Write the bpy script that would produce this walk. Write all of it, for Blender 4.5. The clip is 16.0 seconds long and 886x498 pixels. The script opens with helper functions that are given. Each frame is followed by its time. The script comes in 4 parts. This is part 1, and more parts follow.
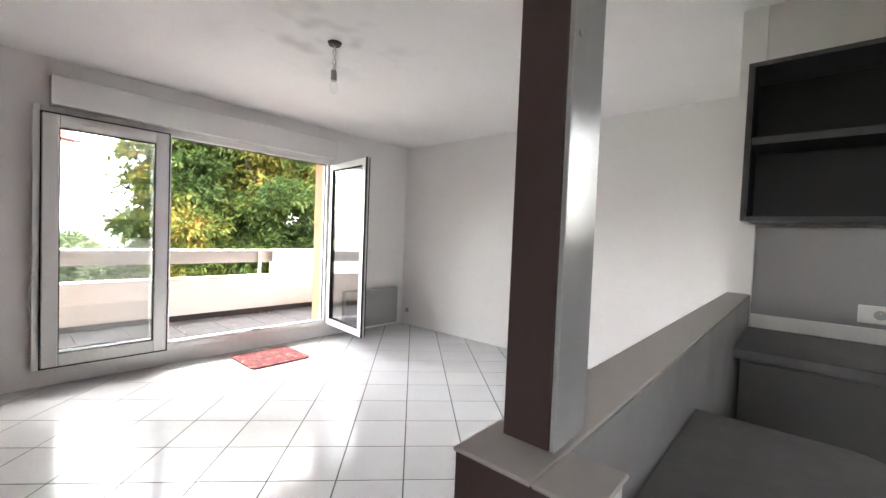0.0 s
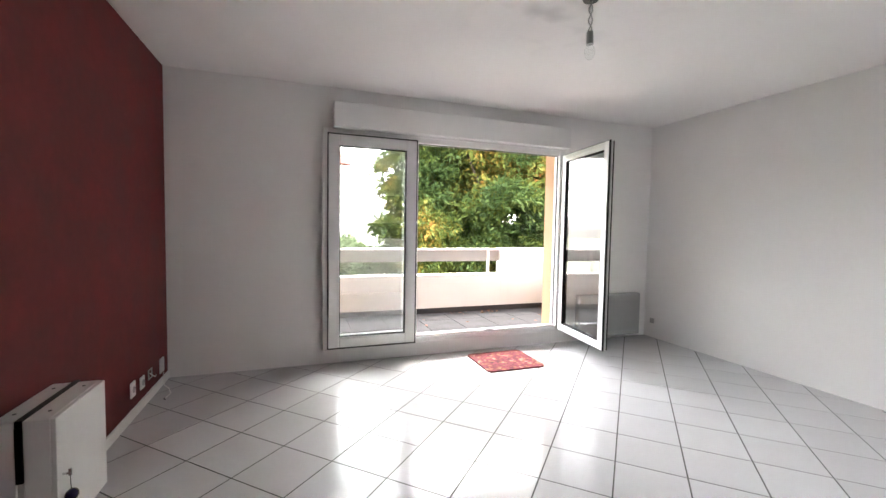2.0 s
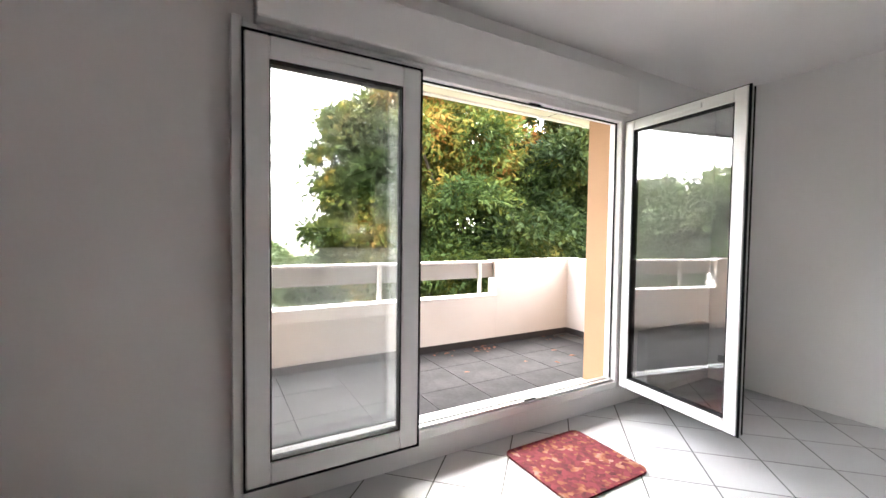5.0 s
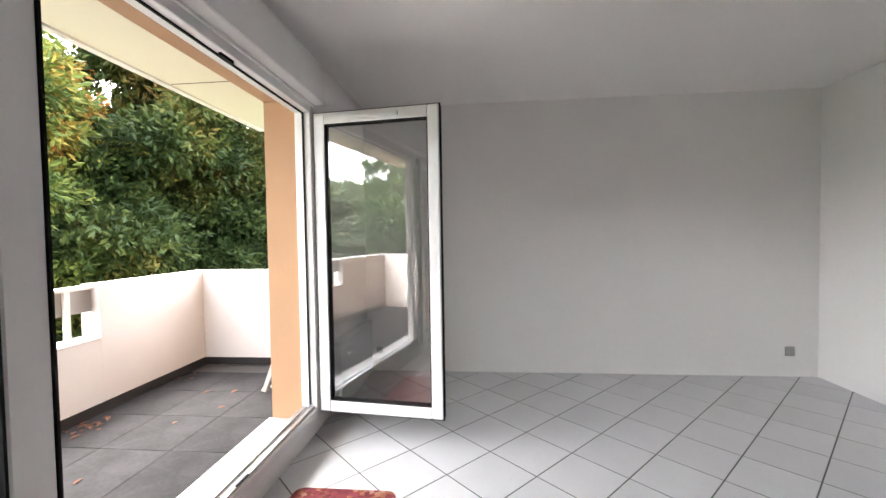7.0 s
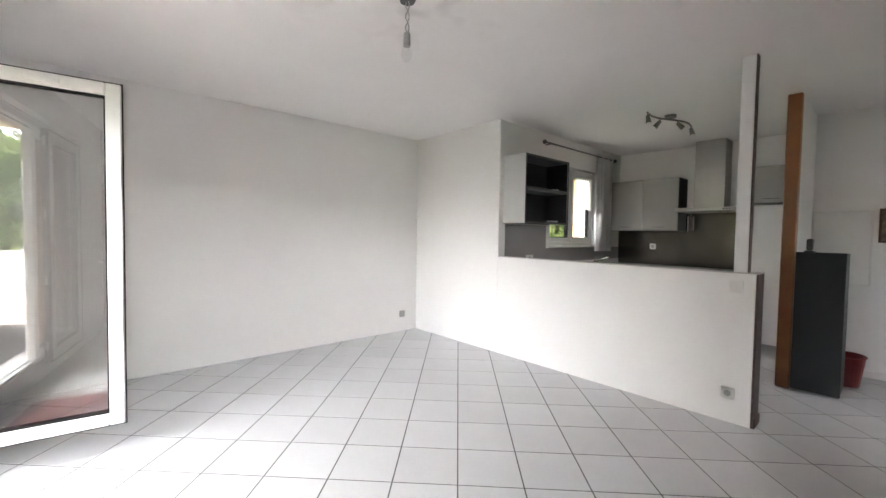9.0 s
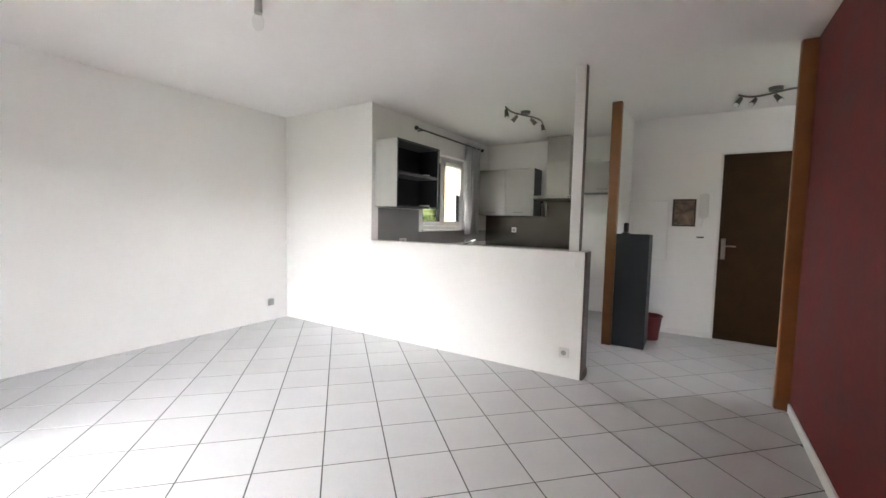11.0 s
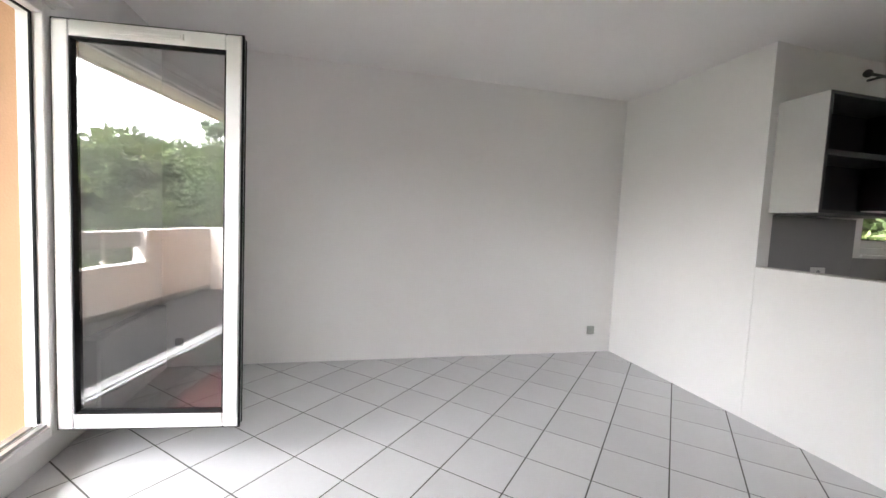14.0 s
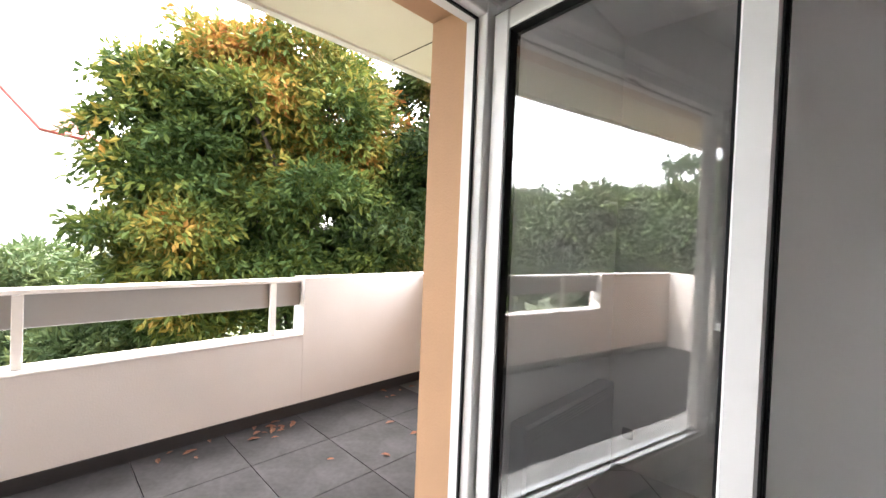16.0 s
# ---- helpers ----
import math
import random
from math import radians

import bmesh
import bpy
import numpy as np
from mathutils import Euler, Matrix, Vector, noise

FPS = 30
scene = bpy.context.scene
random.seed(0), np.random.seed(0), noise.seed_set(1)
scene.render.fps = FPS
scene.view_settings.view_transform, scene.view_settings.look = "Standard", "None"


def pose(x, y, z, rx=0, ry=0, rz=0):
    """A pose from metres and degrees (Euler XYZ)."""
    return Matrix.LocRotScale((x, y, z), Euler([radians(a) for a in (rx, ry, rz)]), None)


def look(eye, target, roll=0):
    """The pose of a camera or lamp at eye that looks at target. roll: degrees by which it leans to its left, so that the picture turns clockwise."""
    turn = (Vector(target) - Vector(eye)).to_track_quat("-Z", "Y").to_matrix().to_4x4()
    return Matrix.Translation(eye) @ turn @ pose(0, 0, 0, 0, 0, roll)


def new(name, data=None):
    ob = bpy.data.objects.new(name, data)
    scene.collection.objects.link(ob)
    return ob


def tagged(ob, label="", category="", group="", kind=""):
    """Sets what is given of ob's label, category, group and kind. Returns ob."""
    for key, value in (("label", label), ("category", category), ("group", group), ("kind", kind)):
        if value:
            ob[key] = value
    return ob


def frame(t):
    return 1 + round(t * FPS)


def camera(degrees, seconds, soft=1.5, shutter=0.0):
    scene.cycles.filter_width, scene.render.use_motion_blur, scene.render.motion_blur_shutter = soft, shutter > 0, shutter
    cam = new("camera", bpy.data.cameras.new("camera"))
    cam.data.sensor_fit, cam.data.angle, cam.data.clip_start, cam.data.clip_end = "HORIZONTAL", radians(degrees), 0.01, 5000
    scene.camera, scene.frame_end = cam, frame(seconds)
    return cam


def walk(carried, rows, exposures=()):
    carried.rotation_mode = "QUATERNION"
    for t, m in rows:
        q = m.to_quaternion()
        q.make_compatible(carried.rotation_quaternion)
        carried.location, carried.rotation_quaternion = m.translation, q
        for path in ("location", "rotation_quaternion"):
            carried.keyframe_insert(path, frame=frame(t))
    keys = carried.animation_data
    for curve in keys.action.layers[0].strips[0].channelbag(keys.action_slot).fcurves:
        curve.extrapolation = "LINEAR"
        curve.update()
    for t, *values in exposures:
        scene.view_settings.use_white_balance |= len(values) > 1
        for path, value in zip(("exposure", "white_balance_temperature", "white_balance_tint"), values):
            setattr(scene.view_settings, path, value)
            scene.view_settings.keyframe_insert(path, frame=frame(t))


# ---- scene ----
cam = camera(95.1, 16.0)
PATH = [
    (0, (-0.623, -0.603, 1.277), (0.877, 0.719, 1.213), 2.3),
    (0.5, (-0.683, -0.546, 1.265), (0.586, 0.999, 1.213), 2.1),
    (1, (-0.656, -0.474, 1.276), (0.364, 1.245, 1.201), 2.1),
    (1.5, (-0.637, -0.325, 1.257), (0.189, 1.494, 1.163), 1.5),
    (2, (-0.582, -0.112, 1.26), (0.084, 1.77, 1.158), 1.0),
    (2.5, (-0.539, 0.091, 1.285), (0.045, 2.001, 1.175), 1.0),
    (3, (-0.53, 0.396, 1.251), (0.078, 2.3, 1.178), 0.8),
    (5.5, (-0.398, 2.036, 1.253), (0.859, 3.589, 1.166), 0.0),
    (6, (-0.302, 2.285, 1.266), (1.29, 3.492, 1.172), -1.3),
    (6.5, (-0.309, 2.502, 1.267), (1.567, 3.189, 1.169), -1.7),
    (7, (-0.391, 2.608, 1.285), (1.599, 2.791, 1.22), -0.9),
    (7.5, (-0.486, 2.779, 1.308), (1.491, 2.479, 1.268), -0.4),
    (8, (-0.596, 2.925, 1.316), (1.276, 2.221, 1.275), 0.3),
    (8.5, (-0.67, 3.034, 1.31), (1.029, 1.981, 1.248), 0.6),
    (9, (-0.879, 3.008, 1.274), (0.616, 1.682, 1.199), 0.9),
    (9.5, (-0.995, 3.004, 1.251), (0.233, 1.428, 1.175), 0.9),
    (12, (-0.992, 2.883, 1.271), (0.052, 1.184, 1.126), 1.2),
    (12.5, (-0.884, 2.707, 1.268), (0.4, 1.181, 1.124), 1.4),
    (13, (-0.702, 2.626, 1.271), (0.805, 1.318, 1.132), 1.9),
    (13.5, (-0.433, 2.417, 1.254), (1.32, 1.466, 1.11), 2.8),
    (14, (-0.131, 2.358, 1.245), (1.805, 1.875, 1.108), 2.7),
    (14.5, (0.117, 2.293, 1.258), (2.11, 2.398, 1.137), 2.6),
    (15, (0.408, 2.38, 1.258), (2.314, 2.976, 1.156), 2.9),
    (15.5, (0.714, 2.539, 1.293), (2.42, 3.581, 1.224), 2.6),
    (16, (0.974, 2.734, 1.26), (2.394, 4.142, 1.225), 2.3),
]
EXPOSURES = [(t, stops, 6800, 12) for t, stops in ((0.0, 5.8), (1.5, 5.65), (3.0, 5.65), (5.5, 5.15), (6.5, 4.98), (7.0, 5.0), (8.0, 5.4), (9.0, 5.75), (9.5, 6.0), (12.5, 6.05), (13.5, 5.65), (14.5, 5.1), (15.5, 5.0), (16.0, 4.65))]
walk(cam, [(t, look(eye, target, roll)) for t, eye, target, roll in PATH], EXPOSURES)

# ---- daylight: a bright overcast sky ----
world = bpy.data.worlds.new("sky")
scene.world = world
world.use_nodes = True
wn, wl = world.node_tree.nodes, world.node_tree.links
sky = wn.new("ShaderNodeTexSky")
sky.sky_type, sky.sun_disc = "NISHITA", False
sky.sun_elevation, sky.sun_rotation = radians(56), radians(60)
sky.air_density, sky.dust_density, sky.ozone_density = 1.0, 4.0, 1.0
grey = wn.new("ShaderNodeHueSaturation")
grey.inputs["Saturation"].default_value = 0.22
wl.new(sky.outputs[0], grey.inputs["Color"])
wl.new(grey.outputs[0], wn["Background"].inputs["Color"])
wn["Background"].inputs["Strength"].default_value = 0.15

sun = new("sun", bpy.data.lights.new("sun", "SUN"))
sun.data.energy, sun.data.angle, sun.data.color = 0.07, radians(30), (1.0, 0.95, 0.88)
sun.matrix_world = look((0, 0, 30), (-10.0, -5.8, 30 - 20.2), 0)


# ---- materials ----
def material(name, colour, rough=0.6, metal=0.0, vary=0.06, scale=3.0, fine=60.0, bump=0.05, spec=0.5, random_tone=0.0, coords="Object", coat=0.0, dark=None):
    """A paint, stone, metal or wood with tone that drifts at two scales and a fine relief."""
    m = bpy.data.materials.new(name)
    m.use_nodes = True
    n, l = m.node_tree.nodes, m.node_tree.links
    b = n["Principled BSDF"]
    tc = n.new("ShaderNodeTexCoord")
    big, small = n.new("ShaderNodeTexNoise"), n.new("ShaderNodeTexNoise")
    big.inputs["Scale"].default_value, big.inputs["Detail"].default_value = scale, 5
    small.inputs["Scale"].default_value, small.inputs["Detail"].default_value = fine, 3
    for t in (big, small):
        l.new(tc.outputs[coords], t.inputs["Vector"])
    add = n.new("ShaderNodeMath")
    add.operation = "MULTIPLY_ADD"
    add.inputs[1].default_value = 0.35
    l.new(small.outputs["Fac"], add.inputs[0])
    l.new(big.outputs["Fac"], add.inputs[2])
    ramp = n.new("ShaderNodeMapRange")
    ramp.inputs[1].default_value, ramp.inputs[2].default_value = 0.4, 0.95
    l.new(add.outputs[0], ramp.inputs[0])
    mix = n.new("ShaderNodeMix")
    mix.data_type = "RGBA"
    low = dark or [c * (1 - vary * 2) for c in colour]
    mix.inputs[6].default_value = (*low, 1)
    mix.inputs[7].default_value = (*[min(1, c * (1 + vary * 0.6)) for c in colour], 1)
    l.new(ramp.outputs[0], mix.inputs[0])
    out = mix.outputs[2]
    if random_tone:
        info, hsv, rng = n.new("ShaderNodeObjectInfo"), n.new("ShaderNodeHueSaturation"), n.new("ShaderNodeMapRange")
        rng.inputs[3].default_value, rng.inputs[4].default_value = 1 - random_tone, 1 + random_tone
        l.new(info.outputs["Random"], rng.inputs[0])
        l.new(rng.outputs[0], hsv.inputs["Value"])
        l.new(out, hsv.inputs["Color"])
        out = hsv.outputs[0]
    l.new(out, b.inputs["Base Color"])
    rr = n.new("ShaderNodeMapRange")
    rr.inputs[3].default_value, rr.inputs[4].default_value = max(0.02, rough * 0.85), min(1, rough * 1.15)
    l.new(big.outputs["Fac"], rr.inputs[0])
    l.new(rr.outputs[0], b.inputs["Roughness"])
    b.inputs["Metallic"].default_value = metal
    b.inputs["Specular IOR Level"].default_value = spec
    b.inputs["Coat Weight"].default_value = coat
    if bump:
        bp = n.new("ShaderNodeBump")
        bp.inputs["Strength"].default_value, bp.inputs["Distance"].default_value = bump, 0.004
        l.new(small.outputs["Fac"], bp.inputs["Height"])
        l.new(bp.outputs[0], b.inputs["Normal"])
    return m


def glass_material(name, base):
    m = bpy.data.materials.new(name)
    m.use_nodes = True
    n, l = m.node_tree.nodes, m.node_tree.links
    n.remove(n["Principled BSDF"])
    facing, power, scale_up = n.new("ShaderNodeLayerWeight"), n.new("ShaderNodeMath"), n.new("ShaderNodeMapRange")
    facing.inputs["Blend"].default_value = 0.5
    power.operation = "POWER"
    power.inputs[1].default_value = 4.5
    l.new(facing.outputs["Facing"], power.inputs[0])
    l.new(power.outputs[0], scale_up.inputs[0])
    scale_up.inputs[3].default_value, scale_up.inputs[4].default_value = base, 1.0
    clear, gloss, mix = n.new("ShaderNodeBsdfTransparent"), n.new("ShaderNodeBsdfGlossy"), n.new("ShaderNodeMixShader")
    clear.inputs[0].default_value = (0.975, 0.985, 0.98, 1)
    gloss.inputs["Roughness"].default_value = 0.005
    l.new(scale_up.outputs[0], mix.inputs[0])
    l.new(clear.outputs[0], mix.inputs[1])
    l.new(gloss.outputs[0], mix.inputs[2])
    l.new(mix.outputs[0], n["Material Output"].inputs[0])
    return m


def leaf_material(name, greens, turn=(0.0, 20.0, 0.0)):
    m = bpy.data.materials.new(name)
    m.use_nodes = True
    n, l = m.node_tree.nodes, m.node_tree.links
    b = n["Principled BSDF"]
    geo, ramp, tc, patch = n.new("ShaderNodeNewGeometry"), n.new("ShaderNodeValToRGB"), n.new("ShaderNodeTexCoord"), n.new("ShaderNodeTexNoise")
    patch.inputs["Scale"].default_value = 0.55
    l.new(tc.outputs["Object"], patch.inputs["Vector"])
    mx = n.new("ShaderNodeMath")
    mx.operation = "MULTIPLY_ADD"
    mx.inputs[1].default_value = 0.32
    l.new(geo.outputs["Random Per Island"], mx.inputs[0])
    half = n.new("ShaderNodeMapRange")
    half.inputs[1].default_value, half.inputs[2].default_value, half.inputs[4].default_value = 0.3, 0.72, 0.68
    l.new(patch.outputs["Fac"], half.inputs[0])
    rise, sep, high = n.new("ShaderNodeMath"), n.new("ShaderNodeSeparateXYZ"), n.new("ShaderNodeMapRange")
    l.new(tc.outputs["Object"], sep.inputs[0])
    high.inputs[1].default_value, high.inputs[2].default_value, high.inputs[3].default_value, high.inputs[4].default_value = turn[0], turn[1], -turn[2], turn[2]
    l.new(sep.outputs["Z"], high.inputs[0])
    rise.operation = "ADD"
    l.new(half.outputs[0], rise.inputs[0])
    l.new(high.outputs[0], rise.inputs[1])
    l.new(rise.outputs[0], mx.inputs[2])
    l.new(mx.outputs[0], ramp.inputs[0])
    els = ramp.color_ramp.elements
    for i, (p, c) in enumerate(greens):
        e = els[i] if i < 2 else els.new(p)
        e.position, e.color = p, (*c, 1)
    l.new(ramp.outputs[0], b.inputs["Base Color"])
    b.inputs["Roughness"].default_value = 0.6
    b.inputs["Specular IOR Level"].default_value = 0.15
    b.inputs["Transmission Weight"].default_value = 0.0
    tr, mix = n.new("ShaderNodeBsdfTranslucent"), n.new("ShaderNodeMixShader")
    l.new(ramp.outputs[0], tr.inputs[0])
    mix.inputs[0].default_value = 0.18
    l.new(b.outputs[0], mix.inputs[1])
    l.new(tr.outputs[0], mix.inputs[2])
    l.new(mix.outputs[0], n["Material Output"].inputs[0])
    return m


WHITE = material("wall_paint", (0.87, 0.86, 0.85), 0.7, vary=0.015, scale=1.2, fine=140, bump=0.06)
CEILING = material("ceiling_paint", (0.87, 0.855, 0.845), 0.85, vary=0.02, scale=1.0, fine=160, bump=0.08)
PVC = material("white_pvc", (0.81, 0.805, 0.795), 0.45, vary=0.02, scale=4, fine=30, bump=0.0)
SATIN = material("satin_paint", (0.52, 0.49, 0.475), 0.55, vary=0.03, scale=2, fine=60, bump=0.03)
VOILE = material("white_voile", (0.85, 0.84, 0.82), 0.9, vary=0.03, scale=8, fine=200, bump=0.05)
RED = material("red_wall_paint", (0.158, 0.024, 0.025), 0.65, spec=0.3, vary=0.24, scale=4.5, fine=22, bump=0.12, dark=(0.098, 0.020, 0.020))
TILE = material("glazed_white_tile", (0.62, 0.62, 0.63), 0.17, vary=0.03, scale=2.5, fine=45, bump=0.02, random_tone=0.03, spec=0.27)
GROUT = material("tile_grout", (0.11, 0.105, 0.10), 0.9, vary=0.2, scale=2, fine=80, bump=0.1)
GASKET = material("black_gasket", (0.010, 0.010, 0.011), 0.8, bump=0, spec=0.2)
STEEL = material("brushed_steel", (0.42, 0.41, 0.39), 0.32, metal=1.0, vary=0.06, scale=2, fine=90, bump=0.03)
SPLASH_STEEL = material("dark_brushed_steel", (0.14, 0.13, 0.115), 0.22, metal=1.0, vary=0.10, scale=2, fine=90, bump=0.03)
SPOT_STEEL = material("dull_dark_steel", (0.17, 0.165, 0.16), 0.35, metal=1.0, vary=0.06, bump=0.02)
CHROME = material("chrome", (0.62, 0.62, 0.62), 0.15, metal=1.0, vary=0.02, bump=0)
ALU = material("aluminium", (0.50, 0.50, 0.50), 0.38, metal=1.0, vary=0.05, bump=0.02)
PEACH = material("peach_render", (0.44, 0.262, 0.15), 0.9, vary=0.05, scale=2.5, fine=110, bump=0.35)
RENDER_WHITE = material("white_render", (0.66, 0.635, 0.625), 0.9, vary=0.05, scale=1.6, fine=120, bump=0.3)
CREAM = material("cream_soffit", (0.60, 0.57, 0.47), 0.85, vary=0.03, scale=1.5, fine=120, bump=0.12)
SLATE = material("grey_balcony_tile", (0.027, 0.026, 0.028), 0.85, spec=0.1, vary=0.34, scale=3.5, fine=40, bump=0.12, random_tone=0.08)
SLATE_JOINT = material("balcony_joint", (0.050, 0.048, 0.047), 0.9, vary=0.1)
PLINTH = material("dark_plinth", (0.020, 0.019, 0.021), 0.55, vary=0.2, scale=6)
RAIL = material("grey_rail", (0.30, 0.295, 0.29), 0.5, vary=0.04, scale=3, bump=0.02)
RAIL_WHITE = material("white_rail", (0.74, 0.73, 0.71), 0.5, vary=0.04)
OAK = material("varnished_trim", (0.30, 0.115, 0.035), 0.4, vary=0.14, scale=5, fine=70, bump=0.04)
DOOR = material("dark_veneer_door", (0.050, 0.024, 0.007), 0.6, vary=0.18, scale=5, fine=60, bump=0.03, spec=0.2)
BROWN = material("taupe_paint", (0.085, 0.060, 0.056), 0.5, vary=0.08, scale=4, bump=0.03)
GREY_GLOSS = material("grey_gloss_paint", (0.48, 0.48, 0.49), 0.22, vary=0.06, scale=6, fine=20, bump=0.03)
CABINET_GREY = material("grey_lacquer", (0.40, 0.39, 0.37), 0.16, vary=0.02, bump=0)
CABINET_LIGHT = material("light_grey_panel", (0.60, 0.60, 0.58), 0.35, vary=0.02, bump=0)
CABINET_DARK = material("anthracite_board", (0.016, 0.016, 0.022), 0.5, vary=0.08, bump=0.02)
CABINET_EDGE = material("grey_edging", (0.085, 0.085, 0.092), 0.5, vary=0.05, bump=0.02)
FRONT_DARK = material("olive_grey_front", (0.085, 0.087, 0.082), 0.4, vary=0.04, bump=0.01)
WORKTOP = material("concrete_worktop", (0.125, 0.123, 0.123), 0.45, vary=0.22, scale=7, fine=40, bump=0.05)
SPLASH = material("grey_splashback", (0.30, 0.295, 0.295), 0.3, vary=0.05, bump=0.01)
PETROL = material("petrol_grey_board", (0.018, 0.021, 0.026), 0.6, vary=0.08, scale=3, bump=0.02)
BLACK = material("black_plastic", (0.010, 0.010, 0.011), 0.4, bump=0)

BINRED = material("red_plastic", (0.13, 0.008, 0.010), 0.4, bump=0)
PLASTIC = material("white_plastic", (0.76, 0.75, 0.73), 0.35, vary=0.02, bump=0)
PLASTIC_GREY = material("grey_plastic", (0.40, 0.40, 0.39), 0.4, vary=0.02, bump=0)
HEATER = material("heater_enamel", (0.37, 0.38, 0.38), 0.35, vary=0.03, bump=0)
CURTAIN = material("grey_voile", (0.70, 0.69, 0.70), 0.9, vary=0.06, scale=8, fine=200, bump=0.1)
BLUE = material("blue_bead", (0.018, 0.014, 0.075), 0.18, bump=0)
PICTURE = material("brown_print", (0.26, 0.17, 0.13), 0.5, vary=0.45, scale=14, fine=40, bump=0)
PICTURE_FRAME = material("walnut_frame", (0.085, 0.05, 0.035), 0.5, vary=0.1)
BULB_GLASS = glass_material("bulb_glass", 0.05)
GLASS = glass_material("window_glass", 0.15)
HOUSE_WHITE = material("house_render", (0.70, 0.69, 0.67), 0.9, vary=0.04, scale=0.4, fine=8, bump=0.1)
ROOF_RED = material("roof_tile", (0.15, 0.018, 0.012), 0.8, vary=0.15, scale=1.5, fine=12, bump=0.2)
GRASS = material("grass", (0.050, 0.066, 0.026), 0.9, vary=0.3, scale=0.25, fine=9, bump=0.4)
ASPHALT = material("pale_path", (0.30, 0.29, 0.27), 0.9, vary=0.08, scale=0.6, fine=15, bump=0.1)
BARK = material("bark", (0.055, 0.043, 0.032), 0.95, vary=0.25, scale=5, fine=25, bump=0.5)
DRY = material("dry_leaf", (0.16, 0.055, 0.022), 0.8, vary=0.3, scale=30)
LEAF_A = leaf_material("leaf_turning", [(0.0, (0.017, 0.032, 0.009)), (1.0, (0.315, 0.119, 0.036)), (0.40, (0.034, 0.061, 0.016)), (0.64, (0.088, 0.112, 0.022)), (0.82, (0.212, 0.156, 0.031))], turn=(5.5, 11.0, 0.15))
# the turning leaf again, with the right-hand trees' shade put into its colours
LEAF_SHADED = leaf_material("leaf_shaded", [(0.0, (0.0066, 0.0132, 0.0033)), (1.0, (0.1346, 0.0733, 0.0224)), (0.42, (0.0165, 0.0317, 0.0086)), (0.68, (0.0403, 0.0561, 0.0119)), (0.86, (0.0898, 0.0766, 0.0165))], turn=(5.5, 12.0, 0.16))
LEAF_B = leaf_material("leaf_green", [(0.0, (0.022, 0.041, 0.018)), (1.0, (0.145, 0.153, 0.056)), (0.45, (0.051, 0.080, 0.031)), (0.75, (0.088, 0.116, 0.040))])


def make_sheer(m, share):
    """Cloth that lets part of the light through."""
    n, l = m.node_tree.nodes, m.node_tree.links
    b = n["Principled BSDF"]
    tr, mix = n.new("ShaderNodeBsdfTranslucent"), n.new("ShaderNodeMixShader")
    l.new(b.inputs["Base Color"].links[0].from_socket, tr.inputs[0])
    mix.inputs[0].default_value = share
    l.new(b.outputs[0], mix.inputs[1])
    l.new(tr.outputs[0], mix.inputs[2])
    l.new(mix.outputs[0], n["Material Output"].inputs[0])


make_sheer(VOILE, 0.7)
make_sheer(CURTAIN, 0.45)


def smudge_ceiling():
    """Grey filler marks round the lamp point, as they are on the ceiling."""
    n, l = CEILING.node_tree.nodes, CEILING.node_tree.links
    b = n["Principled BSDF"]
    old = b.inputs["Base Color"].links[0].from_socket
    tc, sub, ln = n.new("ShaderNodeTexCoord"), n.new("ShaderNodeVectorMath"), n.new("ShaderNodeVectorMath")
    sub.operation, ln.operation = "SUBTRACT", "LENGTH"
    sub.inputs[1].default_value = (0.80, 1.80, 2.5)
    l.new(tc.outputs["Object"], sub.inputs[0])
    l.new(sub.outputs[0], ln.inputs[0])
    near = n.new("ShaderNodeMapRange")
    near.inputs[1].default_value, near.inputs[2].default_value, near.inputs[3].default_value, near.inputs[4].default_value = 0.25, 0.75, 1.0, 0.0
    l.new(ln.outputs["Value"], near.inputs[0])
    blot = n.new("ShaderNodeTexNoise")
    blot.inputs["Scale"].default_value, blot.inputs["Detail"].default_value = 5.0, 1
    l.new(tc.outputs["Object"], blot.inputs["Vector"])
    cut = n.new("ShaderNodeMapRange")
    cut.inputs[1].default_value, cut.inputs[2].default_value = 0.52, 0.82
    l.new(blot.outputs["Fac"], cut.inputs[0])
    mul = n.new("ShaderNodeMath")
    mul.operation = "MULTIPLY"
    l.new(near.outputs[0], mul.inputs[0])
    l.new(cut.outputs[0], mul.inputs[1])
    mul2 = n.new("ShaderNodeMath")
    mul2.operation = "MULTIPLY"
    mul2.inputs[1].default_value = 0.5
    l.new(mul.outputs[0], mul2.inputs[0])
    mix = n.new("ShaderNodeMix")
    mix.data_type = "RGBA"
    l.new(mul2.outputs[0], mix.inputs[0])
    l.new(old, mix.inputs[6])
    mix.inputs[7].default_value = (0.36, 0.345, 0.34, 1)
    l.new(mix.outputs[2], b.inputs["Base Color"])


smudge_ceiling()


